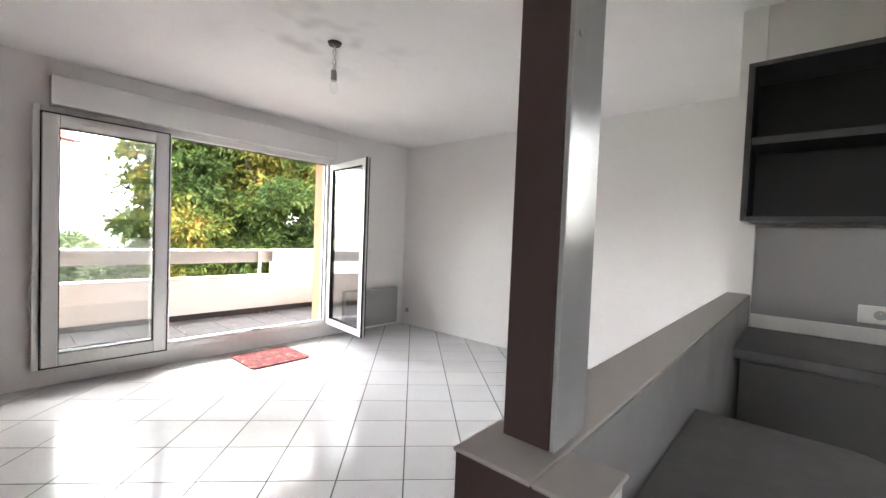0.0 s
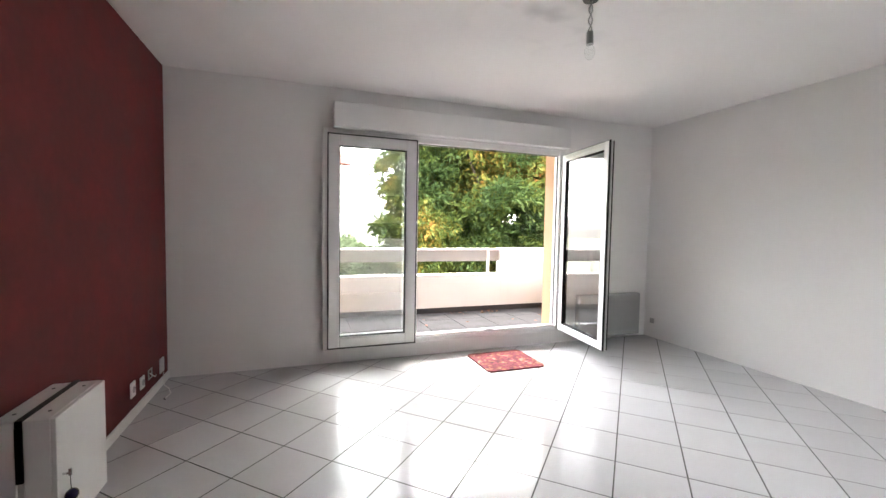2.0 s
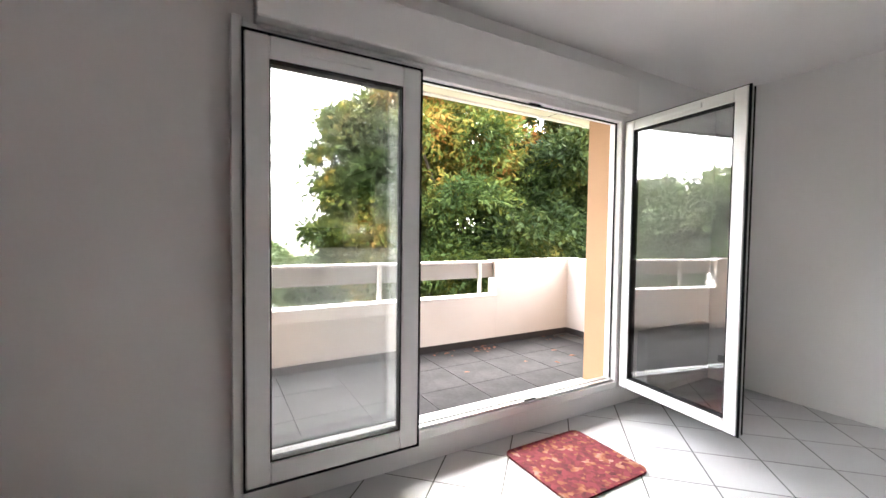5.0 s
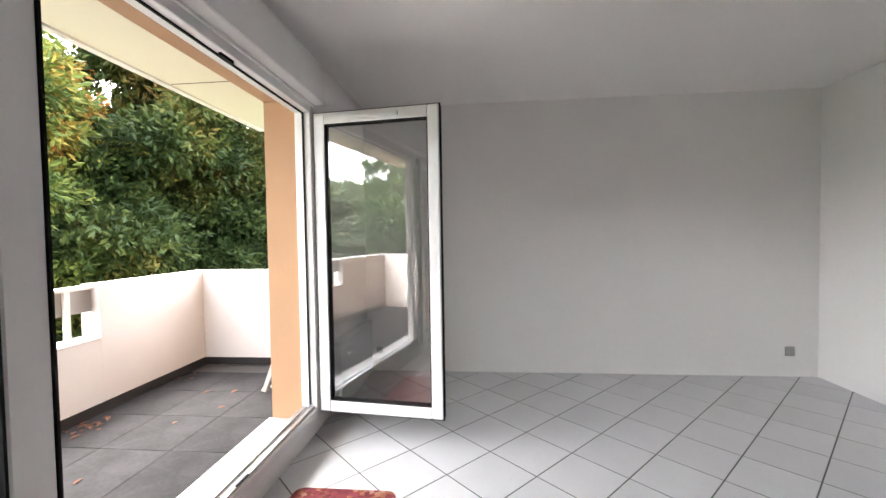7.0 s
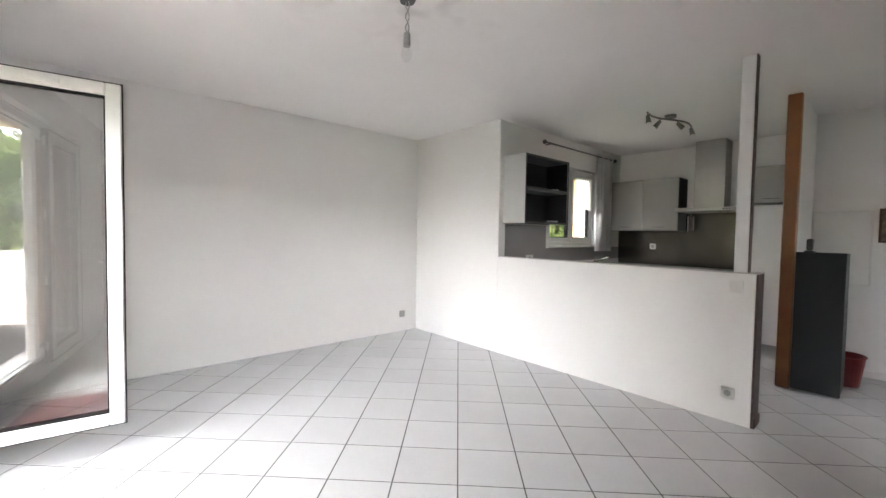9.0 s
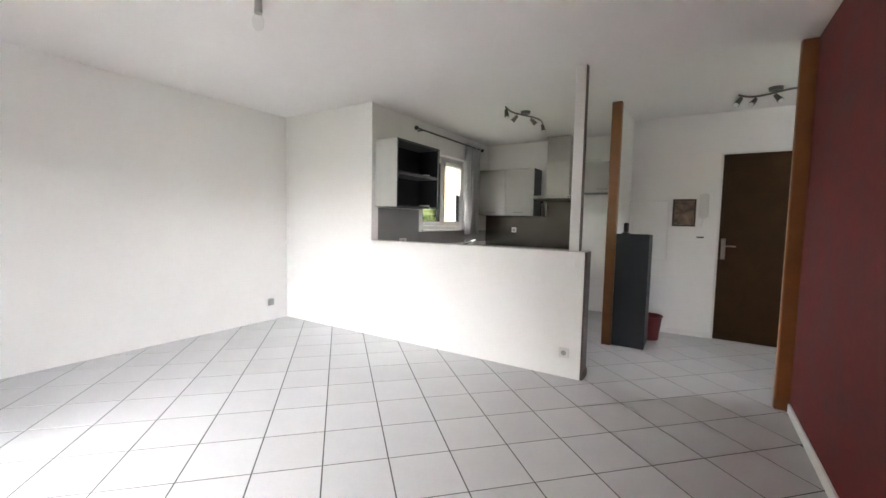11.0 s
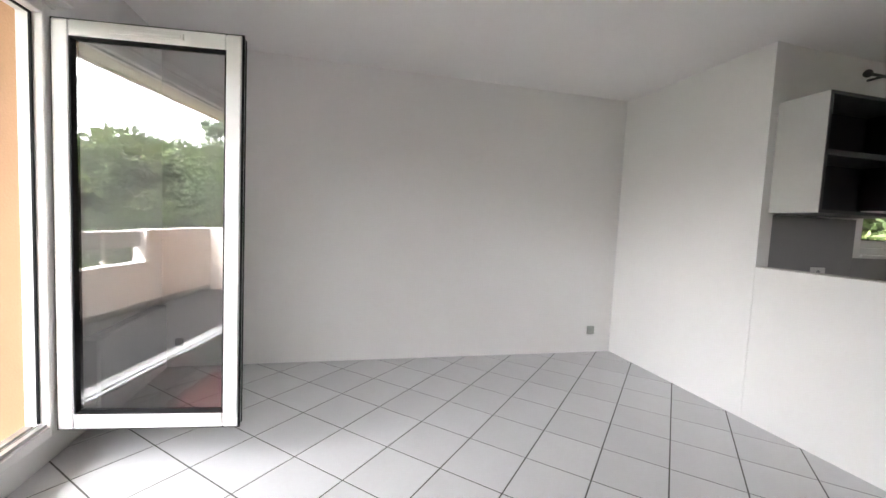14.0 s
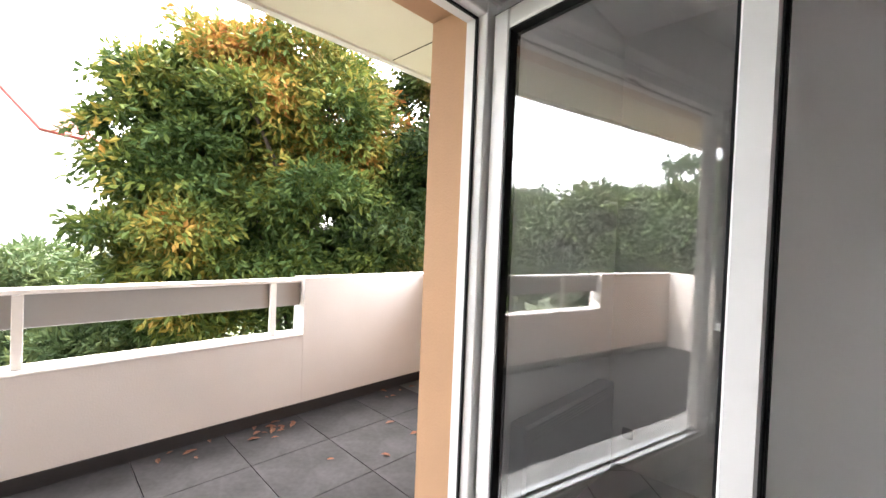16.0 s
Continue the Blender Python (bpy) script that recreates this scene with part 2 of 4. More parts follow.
def mat_material():
    """The door mat: a dark red print with blotchy pink, ochre and cream flowers."""
    m = bpy.data.materials.new("printed_mat")
    m.use_nodes = True
    n, l = m.node_tree.nodes, m.node_tree.links
    b = n["Principled BSDF"]
    tc, cells, cloud, ramp = n.new("ShaderNodeTexCoord"), n.new("ShaderNodeTexVoronoi"), n.new("ShaderNodeTexNoise"), n.new("ShaderNodeValToRGB")
    cells.inputs["Scale"].default_value, cloud.inputs["Scale"].default_value, cloud.inputs["Detail"].default_value = 38, 9, 6
    for t in (cells, cloud):
        l.new(tc.outputs["Object"], t.inputs["Vector"])
    warp = n.new("ShaderNodeMath")
    warp.operation = "MULTIPLY_ADD"
    warp.inputs[1].default_value = 0.45
    sep = n.new("ShaderNodeSeparateColor")
    l.new(cells.outputs["Color"], sep.inputs[0])
    l.new(sep.outputs[0], warp.inputs[0])
    sc = n.new("ShaderNodeMath")
    sc.operation = "MULTIPLY"
    sc.inputs[1].default_value = 0.85
    l.new(cloud.outputs["Fac"], sc.inputs[0])
    l.new(sc.outputs[0], warp.inputs[2])
    l.new(warp.outputs[0], ramp.inputs[0])
    els = ramp.color_ramp.elements
    for i, (p, c) in enumerate([(0.30, (0.05, 0.005, 0.009)), (0.95, (0.34, 0.19, 0.15)), (0.48, (0.125, 0.010, 0.018)), (0.62, (0.20, 0.024, 0.038)), (0.74, (0.13, 0.009, 0.014)), (0.84, (0.27, 0.10, 0.045))]):
        e = els[i] if i < 2 else els.new(p)
        e.position, e.color = p, (*c, 1)
    l.new(ramp.outputs[0], b.inputs["Base Color"])
    b.inputs["Roughness"].default_value = 0.9
    return m


MAT = mat_material()


# ---- mesh helpers ----
def box(x0, x1, y0, y1, z0, z1, bevel=0.0, bm=None, segments=1):
    """A box in the bmesh, with its own bevelled edges."""
    bm = bm or bmesh.new()
    made = bmesh.ops.create_cube(bm, size=1)["verts"]
    for v in made:
        v.co = Vector(((x0 + x1) / 2 + v.co.x * (x1 - x0), (y0 + y1) / 2 + v.co.y * (y1 - y0), (z0 + z1) / 2 + v.co.z * (z1 - z0)))
    if bevel:
        edges = list({e for v in made for e in v.link_edges})
        bmesh.ops.bevel(bm, geom=edges, offset=bevel, segments=segments, affect="EDGES", profile=0.5)
    return bm


def boxes(*sizes, bevel=0.0):
    bm = bmesh.new()
    for s in sizes:
        box(*s, bevel=bevel, bm=bm)
    return bm


def rod(a, b, r0, r1=None, sides=12, bm=None, caps=True):
    """A round bar from a to b."""
    bm = bm or bmesh.new()
    a, b = Vector(a), Vector(b)
    turn = (b - a).to_track_quat("Z", "Y").to_matrix().to_4x4()
    bmesh.ops.create_cone(bm, cap_ends=caps, segments=sides, radius1=r0, radius2=r0 if r1 is None else r1, depth=(b - a).length, matrix=Matrix.Translation((a + b) / 2) @ turn)
    return bm


def ball(c, r, bm=None, squash=(1, 1, 1)):
    bm = bm or bmesh.new()
    bmesh.ops.create_uvsphere(bm, u_segments=16, v_segments=10, radius=r, matrix=Matrix.Translation(c) @ Matrix.Diagonal((*squash, 1)))
    return bm


def mesh_of(name, bm, mat, smooth=False):
    me = bpy.data.meshes.new(name)
    bmesh.ops.recalc_face_normals(bm, faces=bm.faces)
    bm.to_mesh(me)
    bm.free()
    me.materials.append(mat)
    if smooth:
        me.shade_smooth()
    return me


def part(name, bm, mat, parent, label="", smooth=False):
    ob = new(name, mesh_of(name, bm, mat, smooth))
    ob.parent = parent
    return tagged(ob, label=label)


def structure(name, bm, mat, label, category):
    return tagged(new(name, mesh_of(name, bm, mat)), label, category, kind="structure")


def thing(name, label, category, at=(0, 0, 0), group=""):
    """An Empty that holds a thing's parts; parts are given in the thing's own metres."""
    ob = new(name)
    ob.location = at
    ob.empty_display_size = 0.05
    return tagged(ob, label, category, group)


def frame_bars(x0, x1, z0, z1, w, y0, y1, bevel=0.004, bottom=None):
    """Four bars round a rectangle in the xz plane, butted at the corners."""
    bt = bottom or w
    return boxes((x0, x0 + w, y0, y1, z0, z1), (x1 - w, x1, y0, y1, z0, z1), (x0 + w, x1 - w, y0, y1, z1 - w, z1), (x0 + w, x1 - w, y0, y1, z0, z0 + bt), bevel=bevel)


# ---- the plan ----
H = 2.5
YN, XE, YS, XW = 3.70, 3.40, -0.32, -1.60
YK, XK = -3.13, 1.99
YH = -2.43
OPEN_L, OPEN_R = -0.392, 2.14
SILL, HEAD = 0.165, 2.13

# ---- shell ----
floor = structure("floor", box(-3.4, 3.75, -3.5, 3.9, -0.25, -0.0011), GROUT, "white glazed tile floor laid diagonally with dark grey joints", "floor")
structure("ceiling", box(-3.4, 3.75, -3.5, 3.975, H, 2.75), CEILING, "matt white painted ceiling with grey smudges round the lamp", "ceiling")
structure("wall_north", boxes((-1.9, OPEN_L, YN, 3.76, -0.005, H), (OPEN_R, XE, YN, 3.76, -0.005, H), (OPEN_L, OPEN_R, YN, 3.76, HEAD, H), (OPEN_L, OPEN_R, YN, 3.76, -0.005, SILL - 0.02)), WHITE, "white painted wall round the balcony door", "wall")
structure("facade_wall", boxes((-6.0, OPEN_L + 0.002, 3.763, 3.98, -6.2, 3.1), (OPEN_R - 0.02, 3.72, 3.763, 3.98, -6.2, 3.1), (OPEN_L + 0.002, OPEN_R - 0.02, 3.763, 3.98, 2.158, 3.1), (OPEN_L + 0.002, OPEN_R - 0.02, 3.763, 3.98, -6.2, 0.085)), PEACH, "peach coloured rough rendered outside wall", "wall")
structure("sill_outside", box(OPEN_L + 0.003, OPEN_R - 0.021, 3.764, 4.005, 0.0855, 0.112, bevel=0.005), RAIL, "grey stone sill of the balcony door", "sill")
structure("wall_east", box(XE, 3.72, YS - 0.105, 3.76, -0.005, H), WHITE, "long plain white painted wall", "wall")
structure("wall_kitchen_end", box(XK - 0.01, XE, YS - 0.105, YS, -0.005, H), WHITE, "white painted wall beside the kitchen opening", "wall")
structure("wall_half", boxes((-0.255, XK - 0.012, YS - 0.096, YS, -0.005, 1.036), (-0.255, -0.187, -0.478, YS - 0.0965, -0.005, 1.036)), WHITE, "white painted half wall between kitchen and living room", "wall")
structure("trim_half_wall_cap", boxes((-0.274, XK - 0.012, YS - 0.099, YS - 0.001, 1.0365, 1.042), (-0.274, -0.185, -0.484, YS - 0.0995, 1.0365, 1.042), bevel=0.002), SATIN, "beige painted top of the half wall", "trim")
structure("trim_half_wall_back", box(-0.1865, XK - 0.016, YS - 0.1015, YS - 0.0965, 0.002, 1.036), GREY_GLOSS, "glossy grey painted kitchen side of the half wall", "trim")
structure("trim_half_wall_end", box(-0.270, -0.2565, -0.480, YS - 0.002, 0.0, 1.036, bevel=0.002), BROWN, "taupe painted end board of the half wall", "trim")
structure("baseboard_half_wall_end", box(-0.279, -0.2705, -0.482, YS - 0.002, 0.0, 0.065, bevel=0.002), BROWN, "taupe painted baseboard on the half wall end", "baseboard")
structure("wall_west", box(-1.9, XW, -0.583, 3.76, -0.005, H), RED, "dark red wall with mottled brushed paint", "wall")
structure("baseboard_west", box(XW, XW + 0.014, -0.57, YN - 0.002, 0.0, 0.065, bevel=0.003), PVC, "white baseboard under the red wall", "baseboard")
structure("trim_west_end", box(XW - 0.02, XW + 0.085, -0.645, -0.585, 0.0, H - 0.002, bevel=0.006), OAK, "orange-brown varnished wooden trim at the end of the red wall", "trim")
# west piece has an unseen opening, added to let sky light into the hall
structure("wall_hall_west", boxes((-3.4, -3.0, -2.9, -1.55, -0.005, H), (-3.4, -3.0, -1.0, -0.3, -0.005, H), (-3.4, -3.0, -1.55, -1.0, 2.1, H), (-3.4, -3.0, -1.55, -1.0, -0.005, 1.2), (-3.0, -1.9, -0.583, -0.3, -0.005, H)), WHITE, "white painted hallway wall", "wall")
structure("wall_hall_south", boxes((-3.0, -2.06, YH - 0.25, YH, -0.005, H), (-1.185, -0.29, YH - 0.25, YH, -0.005, H), (-2.06, -1.185, YH - 0.25, YH, 2.065, H), (-2.06, -1.185, YH - 0.25, YH - 0.12, -0.005, 2.065)), WHITE, "white painted hallway wall round the entrance door", "wall")
structure("baseboard_hall", box(-1.18, -0.29, YH, YH + 0.012, 0.0, 0.065, bevel=0.003), PVC, "pale tiled baseboard in the hallway", "baseboard")
structure("wall_partition", box(-0.288, -0.208, YK, -1.495, -0.005, H), WHITE, "white partition between hallway and kitchen", "wall")
structure("trim_partition", box(-0.296, -0.200, -1.55, -1.476, 0.0, H - 0.002, bevel=0.006), OAK, "orange-brown varnished wooden trim on the partition edge", "trim")
structure("wall_kitchen_south", box(-0.28, 2.3, YK - 0.2, YK, -0.005, H), WHITE, "white painted kitchen wall behind the cabinets", "wall")
KW = (-2.45, -1.28, 1.14, 2.16)
structure("wall_kitchen_east", boxes((XK, 2.25, KW[1], YS - 0.106, -0.005, H), (XK, 2.25, YK, KW[0], -0.005, H), (XK, 2.25, KW[0], KW[1], -0.005, KW[2]), (XK, 2.25, KW[0], KW[1], KW[3], H)), WHITE, "white painted kitchen wall with a window", "wall")


# ---- balcony ----
structure("balcony_slab", box(-2.30, 3.60, 3.981, 5.53, -0.25, 0.040), SLATE_JOINT, "balcony slab under grey tiles", "balcony")
structure("parapet_low", box(-0.80, 2.282, 5.35, 5.50, 0.041, 0.575), RENDER_WHITE, "low white rendered balcony parapet", "parapet")
structure("parapet_coping", box(-0.80, 2.282, 5.34, 5.51, 0.576, 0.595, bevel=0.006), RENDER_WHITE, "white coping on the low parapet", "parapet")
structure("parapet_high", boxes((2.283, 3.53, 5.35, 5.50, 0.041, 0.975), (3.38, 3.53, 3.981, 5.349, 0.041, 0.975)), RENDER_WHITE, "high white rendered balcony parapet round the corner", "parapet")
structure("parapet_left", boxes((-2.30, -2.15, 3.981, 5.349, 0.041, 0.975), (-2.30, -0.801, 5.35, 5.50, 0.041, 0.975)), RENDER_WHITE, "white rendered parapet at the balcony's far end", "parapet")
structure("plinth", boxes((-2.14, 3.378, 5.338, 5.349, 0.046, 0.118), (3.368, 3.3795, 3.97, 5.337, 0.046, 0.118)), PLINTH, "dark grey tiled plinth along the parapet", "plinth")
structure("soffit", box(-2.60, 4.3, 3.981, 5.17, 2.585, 2.74), CREAM, "cream boarded balcony soffit", "soffit")
structure("soffit_joint", boxes((2.811, 2.819, 3.97, 5.16, 2.582, 2.5855), (0.395, 0.403, 3.97, 5.16, 2.582, 2.5855)), BARK, "dark joint between soffit boards", "soffit")
structure("eaves_edge", box(-2.60, 4.3, 5.171, 5.23, 2.570, 2.90), RENDER_WHITE, "white eaves board over the balcony", "eaves")
structure("facade_return", box(2.26, 2.95, -3.6, -3.30, -6.2, 3.1), PEACH, "peach rendered wall outside the kitchen window", "wall")

rail = thing("balcony_rail", "grey board rail on short white posts over the low parapet", "railing", (0, 5.43, 0.596))
part("rail_board", box(-0.798, 2.280, -0.020, 0.020, 0.185, 0.345, bevel=0.004), RAIL, rail)
part("top_rail", box(-0.798, 2.280, -0.045, 0.045, 0.346, 0.372, bevel=0.005), RAIL_WHITE, rail, "white top rail")
for px in (2.086, 0.924, -0.238):
    part("post", box(px - 0.02, px + 0.02, -0.045, -0.021, 0.0, 0.345, bevel=0.003), RAIL_WHITE, rail)


# ---- balcony door: frame, fixed leaf, folded leaf and open leaf ----
def leaf(parent, w, z0, z1, y0, y1, stile=0.072, handle=True):
    """A glazed leaf of width w from x=0 to w, in its parent's metres."""
    part("leaf_frame", frame_bars(0, w, z0, z1, stile, y0, y1, bevel=0.006), PVC, parent)
    part("gasket", frame_bars(stile - 0.001, w - stile + 0.001, z0 + stile - 0.001, z1 - stile + 0.001, 0.007, y0 + 0.004, y1 - 0.004, bevel=0), GASKET, parent, "black rubber gasket")
    pane = part("pane", box(stile, w - stile, (y0 + y1) / 2 - 0.008, (y0 + y1) / 2 + 0.008, z0 + stile, z1 - stile), GLASS, parent, "clear double glazing")
    pane.visible_shadow = False
    return pane


door1 = tagged(new("door_1"), "white pvc three-leaf glazed balcony door, one leaf standing open", "door", kind="structure")
part("door_frame", boxes((OPEN_L, OPEN_L + 0.045, 3.615, 3.762, SILL - 0.019, HEAD), (OPEN_R - 0.055, OPEN_R, 3.66, 3.762, SILL - 0.019, HEAD), (OPEN_L + 0.045, OPEN_R - 0.055, 3.66, 3.762, HEAD - 0.06, HEAD), (OPEN_L + 0.045, OPEN_R - 0.055, 3.66, 3.762, SILL - 0.019, SILL + 0.03), bevel=0.004), PVC, door1, "white pvc door frame")
part("threshold", boxes((0.50, OPEN_R - 0.056, 3.675, 3.70, SILL + 0.030, SILL + 0.046), (0.50, OPEN_R - 0.056, 3.73, 3.76, SILL + 0.030, SILL + 0.042)), ALU, door1, "aluminium threshold rail")
part("weather_strip", boxes((0.50, OPEN_R - 0.056, 3.703, 3.709, SILL + 0.030, SILL + 0.043), (OPEN_R - 0.0635, OPEN_R - 0.056, 3.70, 3.71, SILL + 0.05, HEAD - 0.06), (0.50, OPEN_R - 0.064, 3.70, 3.71, HEAD - 0.068, HEAD - 0.0605)), GASKET, door1, "black weather strip")
part("latch_plate", boxes((1.24, 1.33, 3.678, 3.69, HEAD - 0.075, HEAD - 0.061), (1.24, 1.33, 3.668, 3.68, SILL + 0.046, SILL + 0.054)), GASKET, door1, "dark latch plate")
fixed = tagged(new("fixed_leaf"), "")
fixed.parent = door1
fixed.location = (OPEN_L + 0.047, 0, 0)
leaf(fixed, 0.845, SILL + 0.032, HEAD - 0.063, 3.690, 3.750)
folded = tagged(new("folded_leaf"), "")
folded.parent = door1
folded.location = (-0.345, 0, 0)
leaf(folded, 0.802, SILL - 0.003, 2.072, 3.602, 3.656, stile=0.097)
part("edge_seal", frame_bars(-0.353, 0.465, SILL - 0.011, 2.080, 0.0075, 3.600, 3.650, bevel=0), GASKET, door1, "black seal round the folded leaf")
for hz in (0.30, 0.84, 1.38, 1.98):
    part("hinge", rod((0.468, 3.628, hz - 0.035), (0.468, 3.628, hz + 0.035), 0.009), PVC, door1)
swing = math.degrees(math.atan2(2.839 - 3.648, 2.016 - 2.111))
opened = tagged(new("open_leaf"), "open leaf with clear glass")
opened.parent = door1
opened.matrix_basis = pose(2.111, 3.648, 0, 0, 0, swing)
leaf(opened, 0.812, SILL + 0.004, 2.068, -0.004, 0.056)
part("lock_strip", box(0.8125, 0.8145, 0.018, 0.034, SILL + 0.006, 2.066), ALU, opened, "steel lock strip on the leaf edge")
part("edge_gasket", boxes((0.8125, 0.8155, -0.002, 0.006, SILL + 0.006, 2.066), (0.8125, 0.8155, 0.040, 0.052, SILL + 0.006, 2.066)), GASKET, opened, "black rubber edge gasket")
part("edge_seal", frame_bars(-0.0065, 0.8185, SILL - 0.0025, 2.0745, 0.006, 0.007, 0.016, bevel=0), GASKET, opened, "black seal round the leaf")
part("lever_handle", boxes((0.765, 0.795, 0.0565, 0.066, 0.98, 1.13), (0.700, 0.790, 0.082, 0.100, 1.075, 1.095), (0.772, 0.788, 0.066, 0.082, 1.077, 1.093), bevel=0.003), PVC, opened, "white lever handle")
part("trickle_vent", boxes((0.24, 0.56, -0.016, -0.0045, 2.018, 2.046), (0.25, 0.55, -0.020, -0.0165, 2.026, 2.038), bevel=0.002), PVC, opened, "white trickle vent")
part("trickle_vent", boxes((-0.12, 0.20, 3.588, 3.6015, 2.018, 2.046), (-0.11, 0.19, 3.584, 3.5875, 2.026, 2.038), bevel=0.002), PVC, door1, "white trickle vent")

shutter = thing("shutter_box", "white pvc roller shutter box above the balcony door", "shutter box", (0, 0, HEAD))
part("casing", box(-0.30, 2.165, 3.585, 3.698, 0.006, 0.225, bevel=0.006), PVC, shutter)
part("cover_strip", box(-0.29, 2.155, 3.650, 3.697, -0.014, 0.004, bevel=0.003), PVC, shutter)


# ---- kitchen window, curtain ----
win = tagged(new("window_1"), "white framed two-sash kitchen window", "window", kind="structure")
win.matrix_basis = pose(2.10, KW[1], 0, 0, 0, -90)
ww = KW[1] - KW[0]
part("window_frame", frame_bars(0.003, ww - 0.003, KW[2] + 0.003, KW[3] - 0.003, 0.05, -0.03, 0.04), PVC, win)
for sx in (0.055, ww / 2 + 0.002):
    sash = tagged(new("sash"))
    sash.parent = win
    sash.location = (sx, 0, 0)
    leaf(sash, ww / 2 - 0.058, KW[2] + 0.055, KW[3] - 0.055, -0.045, 0.02, stile=0.055)
part("window_handle", boxes((ww / 2 - 0.015, ww / 2 + 0.015, -0.058, -0.0455, 1.50, 1.58), (ww / 2 - 0.008, ww / 2 + 0.008, -0.085, -0.06, 1.44, 1.56), bevel=0.003), PVC, win)
part("window_sill", box(0.0, ww, -0.13, -0.046, KW[2] - 0.02, KW[2] + 0.002, bevel=0.004), PVC, win)

rod_thing = thing("curtain_rod", "dark metal curtain rod with round ends over the kitchen window", "curtain rod", (1.90, -1.88, 2.36))
part("bar", rod((0, -0.85, 0), (0, 0.85, 0), 0.010), CABINET_EDGE, rod_thing)
for ey in (-0.87, 0.87):
    part("finial", ball((0, ey, 0), 0.026), CABINET_EDGE, rod_thing, smooth=True)
for ey in (-0.7, 0.72):
    part("bracket", rod((0, ey, 0), (0.098, ey, 0), 0.008), CABINET_EDGE, rod_thing)


def curtain():
    bm = bmesh.new()
    cols, rows = 60, 12
    grid = []
    for j in range(rows + 1):
        v = j / rows
        line = []
        for i in range(cols + 1):
            u = i / cols
            amp = 0.022 + 0.012 * v
            y = -2.28 - u * (0.40 - 0.06 * math.sin(v * 3.1))
            x = 1.905 + amp * math.sin(u * 44) + 0.008 * math.sin(u * 17 + v * 3)
            line.append(bm.verts.new((x, y, 2.40 - v * 1.33)))
        grid.append(line)
    for j in range(rows):
        for i in range(cols):
            bm.faces.new((grid[j][i], grid[j][i + 1], grid[j + 1][i + 1], grid[j + 1][i]))
    bmesh.ops.solidify(bm, geom=bm.faces[:], thickness=0.003)
    me = mesh_of("curtain", bm, CURTAIN, True)
    return tagged(new("curtain", me), "light grey eyelet curtain drawn to one side of the window", "curtain")


curtain()



def half_curtain():
    """A white net hung on the upper half of one sash."""
    bm = bmesh.new()
    rows = []
    for j in range(7):
        v = j / 6
        rows.append([bm.verts.new((2.035 + 0.006 * math.sin(i * 1.3 + v), -1.92 - i * 0.0122, 2.08 - v * (0.44 + 0.01 * math.sin(i * 0.7)))) for i in range(37)])
    for a, b in zip(rows, rows[1:]):
        for i in range(36):
            bm.faces.new((a[i], a[i + 1], b[i + 1], b[i]))
    bmesh.ops.solidify(bm, geom=bm.faces[:], thickness=0.002)
    tagged(new("half_curtain", mesh_of("half_curtain", bm, VOILE, True)), "short white net curtain on the upper half of a window sash", "curtain")


half_curtain()


# ---- kitchen ----
def upper_cabinet(name, x0, x1, z0, z1, doors, label):
    t = thing(name, label, "cabinet", ((x0 + x1) / 2, YK, z0), "kitchen wall cabinets")
    w, h = (x1 - x0) / 2, z1 - z0
    # body darker than the doors: shade on the cabinet's side put into its colour
    part("body", box(-w, w, 0.002, 0.31, 0, h, bevel=0.002), CABINET_EDGE, t)
    step = 2 * w / doors
    for i in range(doors):
        d = part("cabinet_door", box(-w + i * step + 0.0015, -w + (i + 1) * step - 0.0015, 0.312, 0.331, 0.002, h - 0.002, bevel=0.002), CABINET_GREY, t)
        c = -w + (i + 0.5) * step
        part("handle", boxes((c - 0.075, c + 0.075, 0.345, 0.357, 0.045, 0.053), (c - 0.07, c - 0.06, 0.3315, 0.345, 0.045, 0.053), (c + 0.06, c + 0.07, 0.3315, 0.345, 0.045, 0.053)), SPOT_STEEL, d, "slim dark steel bar handle")
    return t


upper_cabinet("wall_cabinet", 1.06, 1.96, 1.36, 2.06, 2, "glossy light grey two-door kitchen wall cabinet")
upper_cabinet("wall_cabinet", -0.19, 0.40, 1.68, 2.10, 1, "glossy light grey single kitchen wall cabinet")

hood = thing("range_hood", "brushed steel chimney range hood", "range hood", (0.735, YK, 1.60))
part("canopy", box(-0.31, 0.31, 0.002, 0.50, 0.0, 0.045, bevel=0.004), STEEL, hood)
part("chimney", box(-0.165, 0.165, 0.002, 0.27, 0.046, H - 1.60 - 0.002, bevel=0.003), STEEL, hood)
part("chimney_sleeve", box(-0.168, 0.168, 0.002, 0.273, 0.046, 0.55, bevel=0.003), STEEL, hood)
part("control", boxes(*[(-0.29 + i * 0.03, -0.272 + i * 0.03, 0.5005, 0.506, 0.012, 0.032) for i in range(3)]), BLACK, hood, "black control buttons")

grater = thing("grater", "perforated steel grater hanging beside the wall cabinet", "grater", (1.00, YK + 0.012, 1.36))
part("blade", boxes(*[(-0.03, 0.03, 0.0, 0.028, 0.012 + i * 0.022, 0.028 + i * 0.022) for i in range(8)], bevel=0.003), CHROME, grater)
part("side_rail", boxes((-0.036, -0.0305, 0.0, 0.030, 0.0, 0.20), (0.0305, 0.036, 0.0, 0.030, 0.0, 0.20)), STEEL, grater)
part("hook", rod((0, 0.001, 0.235), (0, 0.02, 0.20), 0.003, sides=8), STEEL, grater)

